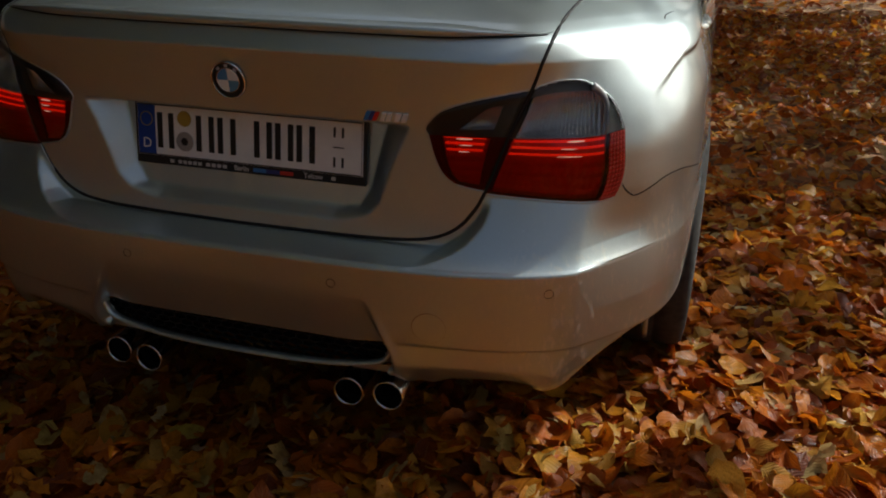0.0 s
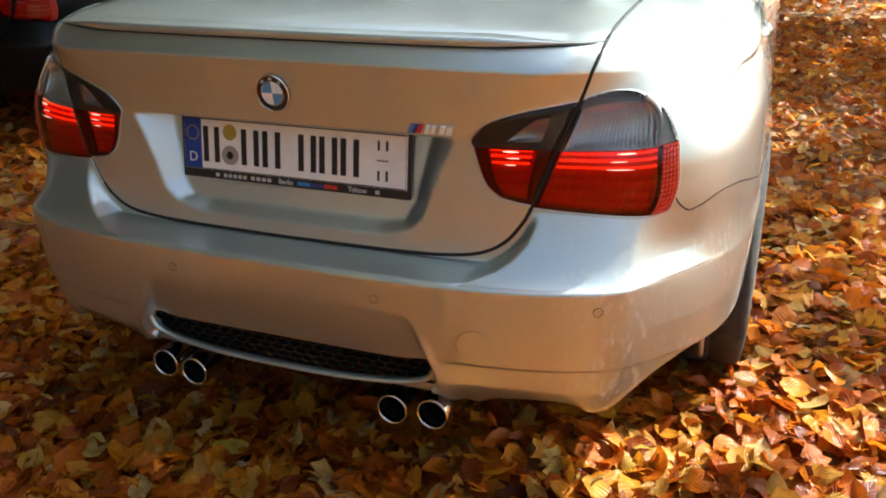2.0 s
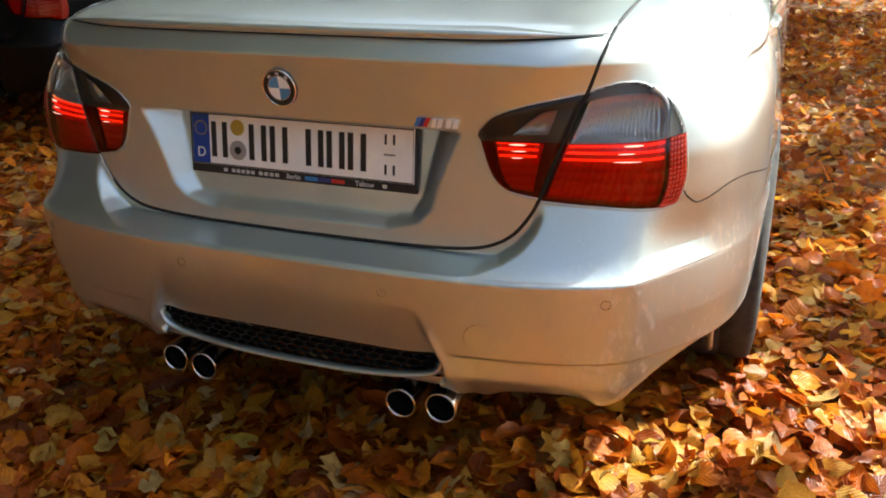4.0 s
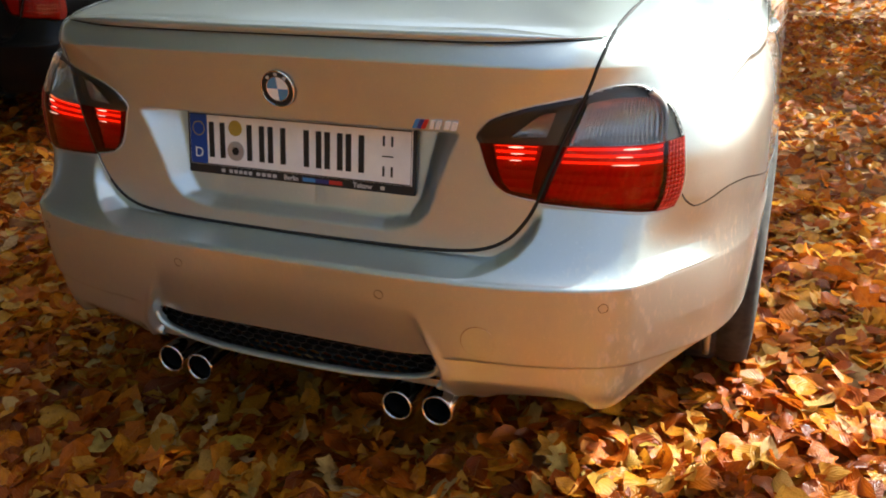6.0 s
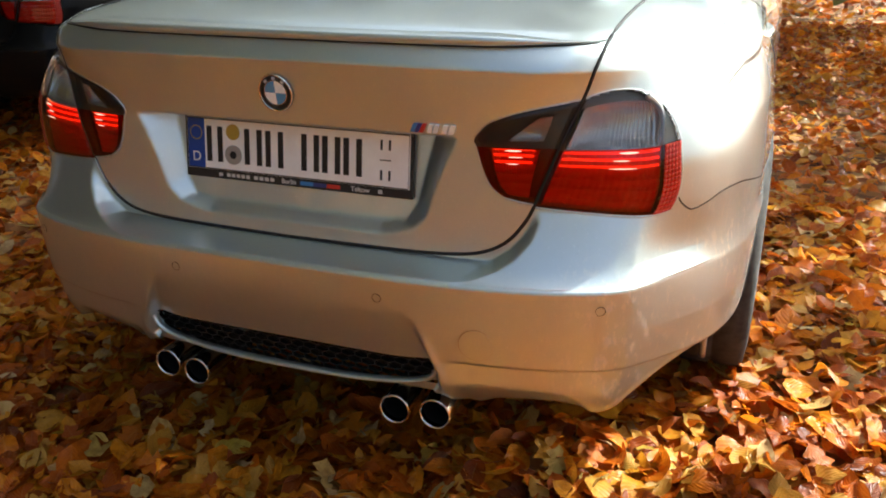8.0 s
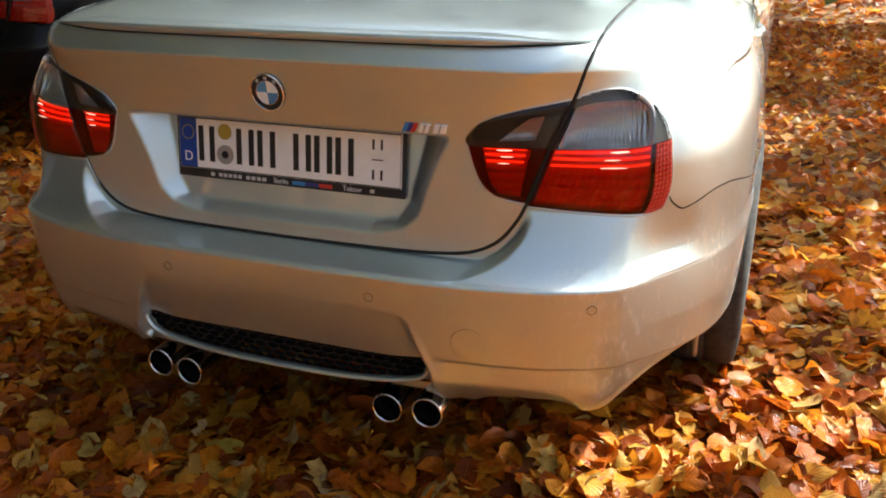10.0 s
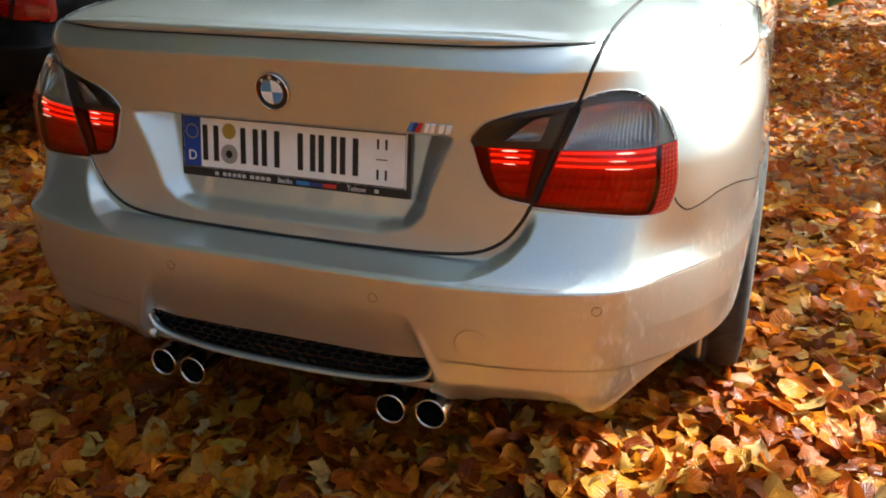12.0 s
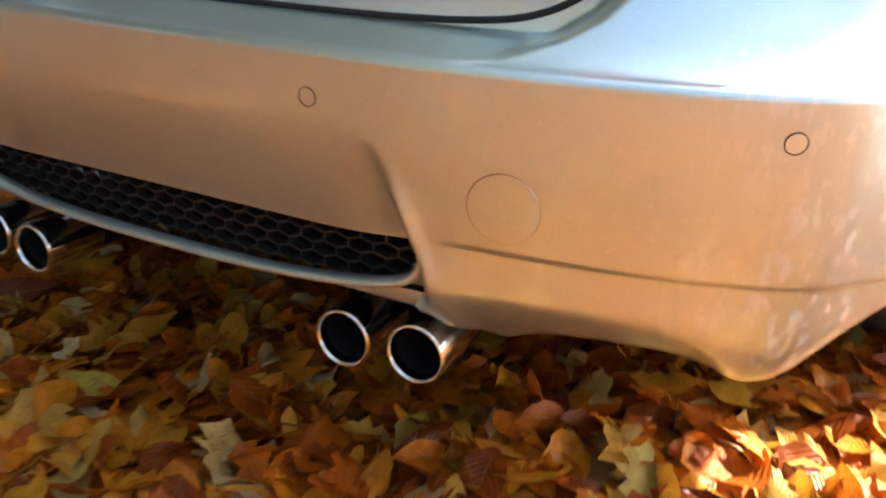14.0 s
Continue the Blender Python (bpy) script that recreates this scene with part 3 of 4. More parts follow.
    for k, t0 in enumerate((.925, .815, .70) if lit else ()):
        s0, s1 = (.19, .74) if boot else (.05, .85)
        q = span(low, lambda t: s0, lambda t: s1, 40, 24)
        rows = [np.stack([np.interp(h * 23, np.arange(24), q[:, jx, d]) for jx in range(40) for d in (0, 1)]).reshape(40, 2) for h in (t0, t0 + .022, t0 + .044)]
        v, f = sheet(np.array(rows), np.array([[-.009], [-.006], [-.009]]) * np.ones((3, 40)))
        strip = mesh_part("light_strip", v, f, GLOW, house, "glowing red light strip")
        c0, c1 = ((.36, .58), (.40, .60), (.38, .56))[k] if boot else ((.50, .66), (.46, .60), (.44, .66))[k]
        q = span(low, lambda t: c0, lambda t: c1, 24, 24)
        thin = .011 * (1 - (np.linspace(-1, 1, 24)) ** 2) ** .7 * (1.25 if k == 0 else .7)
        rows = []
        for g in (-1, 0, 1):
            rows.append(np.stack([[np.interp((t0 + .022 + g * thin[jx]) * 23, np.arange(24), q[:, jx, d]) for d in (0, 1)] for jx in range(24)]))
        v, f = sheet(np.array(rows), np.array([[.0062], [.0068], [.0062]]) * np.ones((3, 24)))
        mesh_part("bulb_glow", v, f, HOT, strip, "bright spot of a lit bulb")
    # lenses
    e = edge(24, n, "lrb")
    v, f = sheet(low, np.where(e == 0, .0016, np.where(e == 1, .0048, .006)))
    mesh_part("red_lens", v, f, LENS_RED, house, "glossy red plastic lens")
    e = edge(20, n, "lrt")
    v, f = sheet(up, np.where(e == 0, .0016, np.where(e == 1, .0048, .006)))
    mesh_part("clear_lens", v, f, LENS_SMOKE, house, "smoked clear plastic lens")
    # smoked frame under the lens
    ii, jj = np.meshgrid(np.arange(M - 1), np.arange(n - 1), indexing="ij")
    if boot:
        ring = (jj < 9 - 4 * (ii > 24)) | (jj > n - 13) | (ii < 2) | (ii > M - 6) | ((ii > 21) & (ii < 26))
    else:
        ring = (jj < 2) | (ii < 1) | (ii > M - 2)
    pts, fl = sheet(both, np.where(edge(M, n) <= 1, .0008, -.0045))
    ff = fl.reshape(M - 1, n - 1, 4)[ring]
    used, inv = np.unique(ff, return_inverse=True)
    mesh_part("bezel", pts[used], inv.reshape(-1, 4), LAMP_DARK, house)
    # the painted edge of the panel round the lamp
    rim = np.vstack([L["top"][::-1], L["left_up"][::-1], L["left_low"][::-1], L["bottom"]] if boot else [L["bottom"], L["right_low"], L["right_up"], L["top"][::-1]])
    rim = resample(rim, 120)
    t = np.gradient(rim, axis=0)
    t /= np.linalg.norm(t, axis=1, keepdims=True)
    rim = rim + .0020 * np.stack([t[:, 1], -t[:, 0]], 1)
    line = on_skin(rim, .0002)
    tube("panel_edge", line if side > 0 else mirror(line), .0012 + .0013 * (1 - sstep(.74, .80, rim[:, 1])), SILVER if lit else BLACKPAINT, house, 8)
    return house


def box_mesh(name, size, mat, parent, m, bevel=0.0, label=""):
    bm = bmesh.new()
    bmesh.ops.create_cube(bm, size=1.0)
    bmesh.ops.scale(bm, vec=size, verts=bm.verts)
    if bevel:
        bmesh.ops.bevel(bm, geom=bm.edges[:], offset=bevel, segments=2, affect="EDGES", profile=.6)
    bmesh.ops.transform(bm, matrix=m, verts=bm.verts)
    return part(name, bm, mat, parent, label)


def disc(name, r, depth, mat, parent, m, sides=48, label=""):
    k = np.arange(sides) * 2 * np.pi / sides
    ring = [m @ Vector((q * math.cos(a), q * math.sin(a), h)) for q, h in ((r, -depth), (r, -.0004), (r - .0004, 0)) for a in k]
    faces = [(i * sides + j, i * sides + (j + 1) % sides, (i + 1) * sides + (j + 1) % sides, (i + 1) * sides + j) for i in (0, 1) for j in range(sides)]
    return mesh_part(name, ring, faces + [tuple(range(2 * sides, 3 * sides))], mat, parent, label, smooth=False)


def plate_assembly(car):
    """The number plate in its dark frame; local x right, z outwards."""
    c = Vector((-.002, .0500, .719))
    tilt = math.degrees(math.atan2(.015, .116))
    base = Matrix.Translation(c) @ pose(0, 0, 0, 90 - tilt, 0, 0)
    holder = box_mesh("plate_frame", (.532, .132, .008), PLASTIC, car, base, .003, "black plastic number plate frame")
    up = .008
    plate = box_mesh("number_plate", (.520, .110, .004), WHITE, holder, base @ pose(0, up, .0045), .0015, "white embossed number plate with blue band")
    z = .0068
    box_mesh("blue_band", (.042, .106, .0008), BLUE, plate, base @ pose(-.236, up, z))
    t = bpy.data.curves.new("country_letter", "FONT")
    t.body, t.size, t.align_x, t.align_y, t.extrude = "D", .030, "CENTER", "CENTER", .0003
    ob = new("country_letter", t)
    ob.parent, ob.matrix_local = plate, base @ pose(-.236, up - .030, z + .0008)
    t.materials.append(WHITE)
    lathe("star_ring", [(.0135, 0), (.0145, .0004), (.0155, 0)], GOLD, plate, base @ pose(-.236, up + .022, z + .0006), 24)
    rim = [(-.258, -.053), (.258, -.053), (.258, .053), (-.258, .053)]
    tube("plate_rim", [base @ Vector((x, y + up, z)) for x, y in rim for _ in (0,)], .0012, INK, plate, 6, closed=True)
    # characters as plain upright bars
    for x, w in ((-.190, .040), (-.095, .044), (-.044, .044), (.040, .042), (.088, .042), (.136, .042)):
        for dx in (-.34, .34):
            box_mesh("bar", (.0125, .075, .0012), INK, plate, base @ pose(x + dx * w, up, z), .0004)
    for y in (.030, -.030):
        for dx in (-.009, .009):
            box_mesh("bar", (.0045, .020, .0012), INK, plate, base @ pose(.208 + dx, up + y, z))
    box_mesh("bar", (.024, .0022, .0012), INK, plate, base @ pose(.208, up, z))
    disc("seal", .0165, .0015, GOLD, plate, base @ pose(-.144, up + .028, z + .0012), 32, "round yellow inspection seal")
    disc("seal", .0205, .0015, SEAL, plate, base @ pose(-.144, up - .020, z + .0012), 32, "round grey registration seal")
    disc("seal_mark", .009, .0008, GAP, plate, base @ pose(-.144, up - .020, z + .0018), 6)
    y = -.0565
    for x0, x1 in ((-.185, -.172), (-.165, -.105), (-.098, -.045), (.190, .203)):
        n = max(1, int((x1 - x0) / .011))
        for i in range(n):
            box_mesh("bar", ((x1 - x0) / n * .72, .0075, .0006), LETTER, holder, base @ pose(x0 + (i + .5) * (x1 - x0) / n, y, .0042))
    for word, x in (("Berlin", -.012), ("Teltow", .152)):
        t = bpy.data.curves.new("lettering", "FONT")
        t.body, t.size, t.align_x, t.align_y, t.extrude, t.offset = word, .0145, "CENTER", "CENTER", .0003, .0003
        ob = new("lettering", t)
        ob.parent, ob.matrix_local = holder, base @ pose(x, y, .0044)
        t.materials.append(LETTER)
    for i, m in enumerate((LBLUE, DBLUE, RED)):
        box_mesh("stripe", (.030, .008, .0007), m, holder, base @ pose(.03 + i * .031, y, .0042))


def outward_frame(x, z, off=0.0):
    p = Vector(on_skin((x, z), off))
    q = Vector(on_skin((x, z), off + .05))
    n = (q - p).normalized()
    right = Vector((0, 0, 1)).cross(n).normalized()
    up = n.cross(right)
    m = Matrix((right, up, n)).transposed().to_4x4()
    m.translation = p
    return m


def emblem(car):
    m = outward_frame(-.003, .857, 0.001) @ Matrix.Scale(.91, 4)
    e = lathe("emblem", [(.0001, 0), (.041, 0), (.041, .004), (.0395, .0062), (.0375, .0062), (.0365, .0048), (.0275, .0048), (.0265, .0055), (.0255, .0048), (.0001, .0048)], INK, car, m, 64, "round emblem with dark ring and blue and white quarters")
    lathe("chrome_ring", [(.0375, .0046), (.0385, .0072), (.0405, .0066), (.0415, .003)], CHROME, e, m, 64)
    lathe("chrome_ring", [(.0255, .0046), (.0262, .0060), (.0272, .0060), (.0278, .0046)], CHROME, e, m, 64)
    for q in range(4):
        k = np.linspace(q, q + 1, 13) * np.pi / 2
        pts = [m @ Vector((0, 0, .0052))] + [m @ Vector((.0257 * math.cos(a), .0257 * math.sin(a), .0052)) for a in k]
        mesh_part("quarter", pts, [(0, i, i + 1) for i in range(1, 13)], EMBLUE if q % 2 else WHITE, e, smooth=False)
    for a in (130, 90, 50):
        box_mesh("bar", (.008, .006, .0008), LETTER, e, m @ pose(0, 0, 0, 0, 0, a - 90) @ pose(0, .032, .005))


def badge(car):
    m = outward_frame(.318, .8075, 0.0)
    b = box_mesh("model_badge", (.086, .015, .001), SILVER, car, m @ pose(0, 0, .0), 0, "small chrome badge with three coloured stripes")
    for i, c in enumerate((LBLUE, DBLUE, RED)):
        s = Matrix.Identity(4)
        s[0][1] = .5
        box_mesh("stripe", (.0085, .0175, .0035), c, b, m @ pose(-.036 + i * .0088, 0, .002) @ s)
    for x0, w in ((-.008, .022), (.020, .026)):
        for k in range(2):
            s = Matrix.Identity(4)
            s[0][1] = .3
            box_mesh("bar", (w * .38, .0165, .006), WHITE, b, m @ pose(x0 + k * w * .52 + w * .2, 0, .003) @ s, .0008)


def exhaust(car, x, z):
    m = Matrix.Translation((x, -.036, z)) @ pose(0, 0, 0, 90, 0, 0) @ Matrix.Scale(.945, 4)
    p = lathe("tailpipe", [(.0365, .0), (.0362, .0022), (.0345, .0034), (.0325, .0022), (.0318, 0), (.0315, -.09), (.0335, -.10), (.0365, -.09)], CHROME, car, m, 64, "polished steel exhaust tailpipe")
    lathe("soot_lining", [(.0314, -.012), (.0309, -.012), (.0300, -.24), (.0001, -.25), (.0001, -.255), (.0340, -.255), (.0340, -.092), (.0314, -.088)], SOOT_AND_DARK, p, m, 48)


def silver_saloon():
    car = new("silver_saloon_car")
    tagged(car, "silver metallic four-door saloon car parked on fallen autumn leaves", "car")
    skin_panels(car, SILVER, .004)
    cabin(car, SILVER)
    for side in (1, -1):
        lamp_unit(car, side, True)
        lamp_unit(car, side, False)
        wheel(car, side * .800, AXLE_R, side)
        wheel(car, side * .775, AXLE_F, side)
    # shut lines
    line = on_skin(np.vstack([mirror(SEAM)[::-1][:-1], SEAM]), -.0003)
    size = np.where((line[:, 0] < -.48) & (line[:, 2] > .58), .0018, .0036)
    tube("shut_line", line, size, GAP, car, 8)
    for z0, z1 in ((.868, .985), (.600, .672)):
        q = np.array([(-x - .0045, z) for x, z in SEAM if z0 < z < z1])
        tube("panel_edge", on_skin(q, -.0004), .0028, SILVER, car, 8)
    for side in (1, -1):
        u = np.array([.494, .512, .540, .567, .604, .645, .693, .756, .85, .922, 1.0])
        v = np.array([8.22, 8.00, 7.85, 7.87, 7.95, 8.05, 8.08, 8.03, 7.80, 7.58, 7.45])
        q = smooth_line(np.stack([u, v], 1), 60)
        tube("shut_line", at_uv(side * q[:, 0], q[:, 1], -.0008), .0020, GAP, car, 8)
        a = np.radians(np.linspace(215, -20, 60))
        ring = np.stack([np.full(60, 0.0), AXLE_R + .352 * np.cos(a), WHEEL_R + .352 * np.sin(a)], 1)
        ring[:, 0] = side * (.882 + .018 * np.exp(-((ring[:, 2] - .62) / .17) ** 2) - .06 * sstep(.5, .2, ring[:, 2]))
        tube("arch_lip", ring, .009, SILVER, car, 8)
        mesh = np.stack([ring * [.98, 1, 1], ring * [.4, 1, 1]])
        mesh_part("arch_liner", mesh.reshape(-1, 3), grid_faces(2, 60), PLASTIC, car)
    # bumper sensors and tow cover
    for x, z in ((.654, .501), (.234, .490), (-.234, .490), (-.654, .501)):
        m = outward_frame(x, z, .0005)
        s = disc("parking_sensor", .0088, .004, SILVER, car, m, 32)
        lathe("sensor_ring", [(.0088, -.001), (.0089, .0003), (.0095, .0003), (.0096, -.001)], GAP, s, m, 32)
    m = outward_frame(.431, .4135, .0002)
    cover = disc("tow_cover", .034, .003, SILVER, car, m, 48)
    # brown joint line, thickest at the upper left
    a = np.radians(np.linspace(0, 360, 73))
    ring = [m @ Vector((.0343 * math.cos(t), .0343 * math.sin(t), -.0002)) for t in a]
    tube("cover_ring", [tuple(q) for q in ring], .0001 + .0007 * np.clip(np.cos(a - 2.3) + .05, 0, 1), RING, cover, 6)
    # crease line low on the bumper, its soft shade painted as a thin brown bar
    for side in (1, -1):
        q = np.stack([np.linspace(.42, .80, 60), np.full(60, .3665)], 1)
        p = on_skin(q, 0.0)
        p[:, 1] += inward(p[:, 0], p[:, 2]) - .0007
        tube("crease_line", p if side > 0 else mirror(p), .0002 * np.interp(q[:, 0], [.42, .52, .8], [.1, 1, .7]), CREASE, car, 6)
    # lower lip under the grille
    half = smooth_line([(0, .2845), (.10, .285), (.175, .2875), (.248, .2935), (.303, .3025), (.331, .315), (.3425, .335), (.343, .358), (.336, .388), (.324, .416)], 64)
    lip = np.vstack([mirror(half)[::-1][:-1], half])
    grow = 1 - .9 * sstep(.318, .41, lip[:, 1])
    back = -.052 + .10 * lip[:, 0] ** 2 - .003 * sstep(.31, .37, lip[:, 1]) - .005 * sstep(.37, .42, lip[:, 1])
    tube("bumper_lip", np.stack([lip[:, 0], back, lip[:, 1]], 1), .0062 * grow, SILVER, car, 16, flat=1.7)
    # flange under the lip, running into the bumper at both ends
    xs = np.linspace(-.365, .365, 121)
    ax = np.abs(xs)
    face = body(np.array([uv_at(a, .365)[0] for a in np.maximum(ax, .05)]), np.full(121, 1.3))[:, 1]
    k = sstep(.318, .356, ax)
    y = (-.046 + .10 * xs ** 2) * (1 - k) + np.maximum(face + .002, -.046 + .10 * xs ** 2) * k
    low = np.interp(ax, [0, .25, .32, .345, .365], [.279, .279, .277, .277, .272])
    top = .284 + .012 * sstep(.22, .30, ax)
    rows = [np.stack([xs, y, top], 1), np.stack([xs, y, low + .006], 1), np.stack([xs, y + .002, low + .001], 1), np.stack([xs, y + .012, low], 1)]
    mesh_part("bumper_flange", np.stack(rows).reshape(-1, 3), grid_faces(4, 121)[:, ::-1], SILVER, car)
    # honeycomb grille
    grille(car)
    for x, z in ((-.332, .214), (-.2535, .2065), (.2435, .2155), (.334, .223)):
        exhaust(car, x, z)
    box_mesh("silencer", (.95, .30, .13), SOOT_AND_DARK, car, pose(0, .34, .225), .04, "near-black steel silencer box")
    box_mesh("underbody", (1.5, 3.6, .06), PLASTIC, car, pose(0, 2.2, .26))
    plate_assembly(car)
    emblem(car)
    badge(car)
    spoiler(car)
    handle(car)
    car.matrix_world = pose(0, 0, 0, 0, .7, 0)
    return car


def grille(car):
    """Black honeycomb behind the slot in the bumper."""
    cw, ch, t = .030, .0138, .0022
    verts, faces = [], []

    def bar(p, q):
        d = np.array(q) - np.array(p)
        d = d / np.linalg.norm(d)
        n = np.array([-d[1], d[0]]) * t / 2
        k = len(verts)
        for a in (np.array(p), np.array(q)):
            for s in (-1, 1):
                for y in (0, .012):
                    verts.append((a[0] + s * n[0], -.026 + y + .10 * a[0] ** 2, a[1] + s * n[1]))
        faces.extend([(k, k + 2, k + 6, k + 4), (k + 1, k + 5, k + 7, k + 3), (k, k + 4, k + 5, k + 1), (k + 2, k + 3, k + 7, k + 6)])

    for r in range(8):
        for c in range(-15, 16):
            x = c * cw + (cw / 2 if r % 2 else 0)
            z = .282 + r * ch
            if abs(x) > .35:
                continue
            a, b = (x - cw / 2, z - ch / 3), (x, z - ch * .66)
            d, e = (x + cw / 2, z - ch / 3), (x - cw / 2, z + ch / 3)
            bar(a, b), bar(b, d), bar(a, e)
    g = mesh_part("grille", verts, faces, DUSTY, car, "black plastic honeycomb grille", smooth=False)
    # near-black sheet stands in for the shade in the hollow behind
    box_mesh("grille_hollow_dark", (.76, .004, .12), SOOT_AND_DARK, g, pose(0, .03, .33))


def spoiler(car):
    """A thin lip along the boot lid's rear edge."""
    xs = np.linspace(-.612, .612, 101)
    k = 1 - sstep(.40, .612, np.abs(xs))
    base = on_skin(np.stack([xs, .960 + 0 * xs + .004 * (1 - k)], 1), 0)
    prof = [(0, .002, -.004), (-1, -.003, .0), (-1, -.006, .012), (-.6, -.001, .0155), (0, .03, .0175), (0, .10, .024), (0, .13, .020)]
    rows = []
    for side_out, dy, dz in prof:
        rows.append(base + np.stack([0 * xs, dy + side_out * .010 * k, dz * (.06 + .94 * k)], 1))
    mesh_part("boot_spoiler", np.stack(rows).reshape(-1, 3), grid_faces(len(prof), 101), SILVER, car, "silver lip spoiler on the boot lid")
    # dark bar along the joint paints the shadow under the lip
    xs = np.linspace(-.600, .600, 81)
    k = 1 - sstep(.42, .60, np.abs(xs))
    tube("spoiler_seam_shade", on_skin(np.stack([xs, .9565 + .004 * (1 - k)], 1), .001), .0008 + .0015 * k, GAP, car, 8)


def handle(car):
    for side in (1, -1):
        xs = np.linspace(0, 1, 16)
        p = np.stack([side * (.858 + .022 * np.sin(np.pi * xs) ** .5), 0.99 + .19 * xs, .874 + .006 * xs], 1)
        tube("door_handle", p, .011, SILVER, car, 10, flat=1.3)
        ys = np.array([1.06, 1.07, 1.10, 1.16, 1.24, 1.29])
        zs = np.array([.96, .88, .78, .66, .52, .40])
        q = smooth_line(np.stack([1 + (ys - Y1) / 2.75, np.interp(zs, [.4, .455, .535, .55, .6, .68, .775, .85, .905, .943, .965], [3.4, 4, 5, 6, 7, 8, 9, 10, 11, 12, 13])], 1), 40)
        tube("shut_line", at_uv(side * q[:, 0], q[:, 1], -.001), .0025, GAP, car, 8)
    q = smooth_line([(.745, 12.68), (.753, 12.74), (.780, 12.90), (.817, 12.99), (.855, 13.02), (.889, 13.01)], 24)
    tube("fuel_flap_line", at_uv(q[:, 0], q[:, 1], -.0008), .0018, GAP, car, 6)


def dark_car():
    car = new("black_car")
    tagged(car, "black car with red tail light parked on the leaves", "car")
    skin_panels(car, BLACKPAINT, .02)
    cabin(car, BLACKPAINT)
    for side in (1, -1):
        lamp_unit(car, side, True, False)
        lamp_unit(car, side, False, False)
        wheel(car, side * .800, AXLE_R, side)
        wheel(car, side * .775, AXLE_F, side)
    box_mesh("underbody", (1.5, 3.6, .10), SOOT_AND_DARK, car, pose(0, 2.2, .24))
    car.matrix_world = pose(-3.54, 2.15, 0.0) @ Matrix.Diagonal((1, 1, 1.03, 1))
    return car


# ---- ground and leaves ----
def ground_height(x, y):
    return 0.012 * np.sin(1.7 * x + .4) * np.cos(1.3 * y) + 0.008 * np.sin(4.1 * x + 2.2 * y)


EARTH = material("forest_floor", (0.10, 0.05, 0.02), 0.9)
_pos = EARTH.node_tree.nodes.new("ShaderNodeTexCoord").outputs["Object"]
_vor = EARTH.node_tree.nodes.new("ShaderNodeTexVoronoi")
_vor.inputs["Scale"].default_value = 16.0
EARTH.node_tree.links.new(_pos, _vor.inputs["Vector"])
_sep = EARTH.node_tree.nodes.new("ShaderNodeSeparateColor")
EARTH.node_tree.links.new(_vor.outputs["Color"], _sep.inputs[0])
_leafy = ramp_node(EARTH, _sep.outputs[0], [(0.0, (0.09, 0.030, 0.008)), (0.35, (0.23, 0.092, 0.022)), (0.7, (0.35, 0.16, 0.042)), (1.0, (0.42, 0.28, 0.11))])
colour_link(EARTH, mix_col(EARTH, ramp_node(EARTH, noise_node(EARTH, 1.3, 5.0, vector=_pos), [(0.30, (0.5,) * 3), (0.6, (1,) * 3)]), (0.08, 0.03, 0.01), _leafy))
bump(EARTH, _sep.outputs[1], 0.9, 0.03)


def ground():
    xs = np.concatenate([-np.geomspace(150, 4, 24), np.linspace(-3.6, 3.6, 90), np.geomspace(4, 150, 24)])
    ys = np.concatenate([-np.geomspace(150, 3, 20), np.linspace(-2.7, 7, 100), np.geomspace(7.5, 150, 24)])
    x, y = np.meshgrid(xs, ys)
    near = np.exp(-(x * x + y * y) / 400)
    z = ground_height(x, y) * near - .03
    ob = mesh_part("ground", np.stack([x, y, z], -1).reshape(-1, 3), grid_faces(*x.shape), EARTH)
    return tagged(ob, "forest floor covered with fallen brown and orange leaves", "ground", kind="structure")


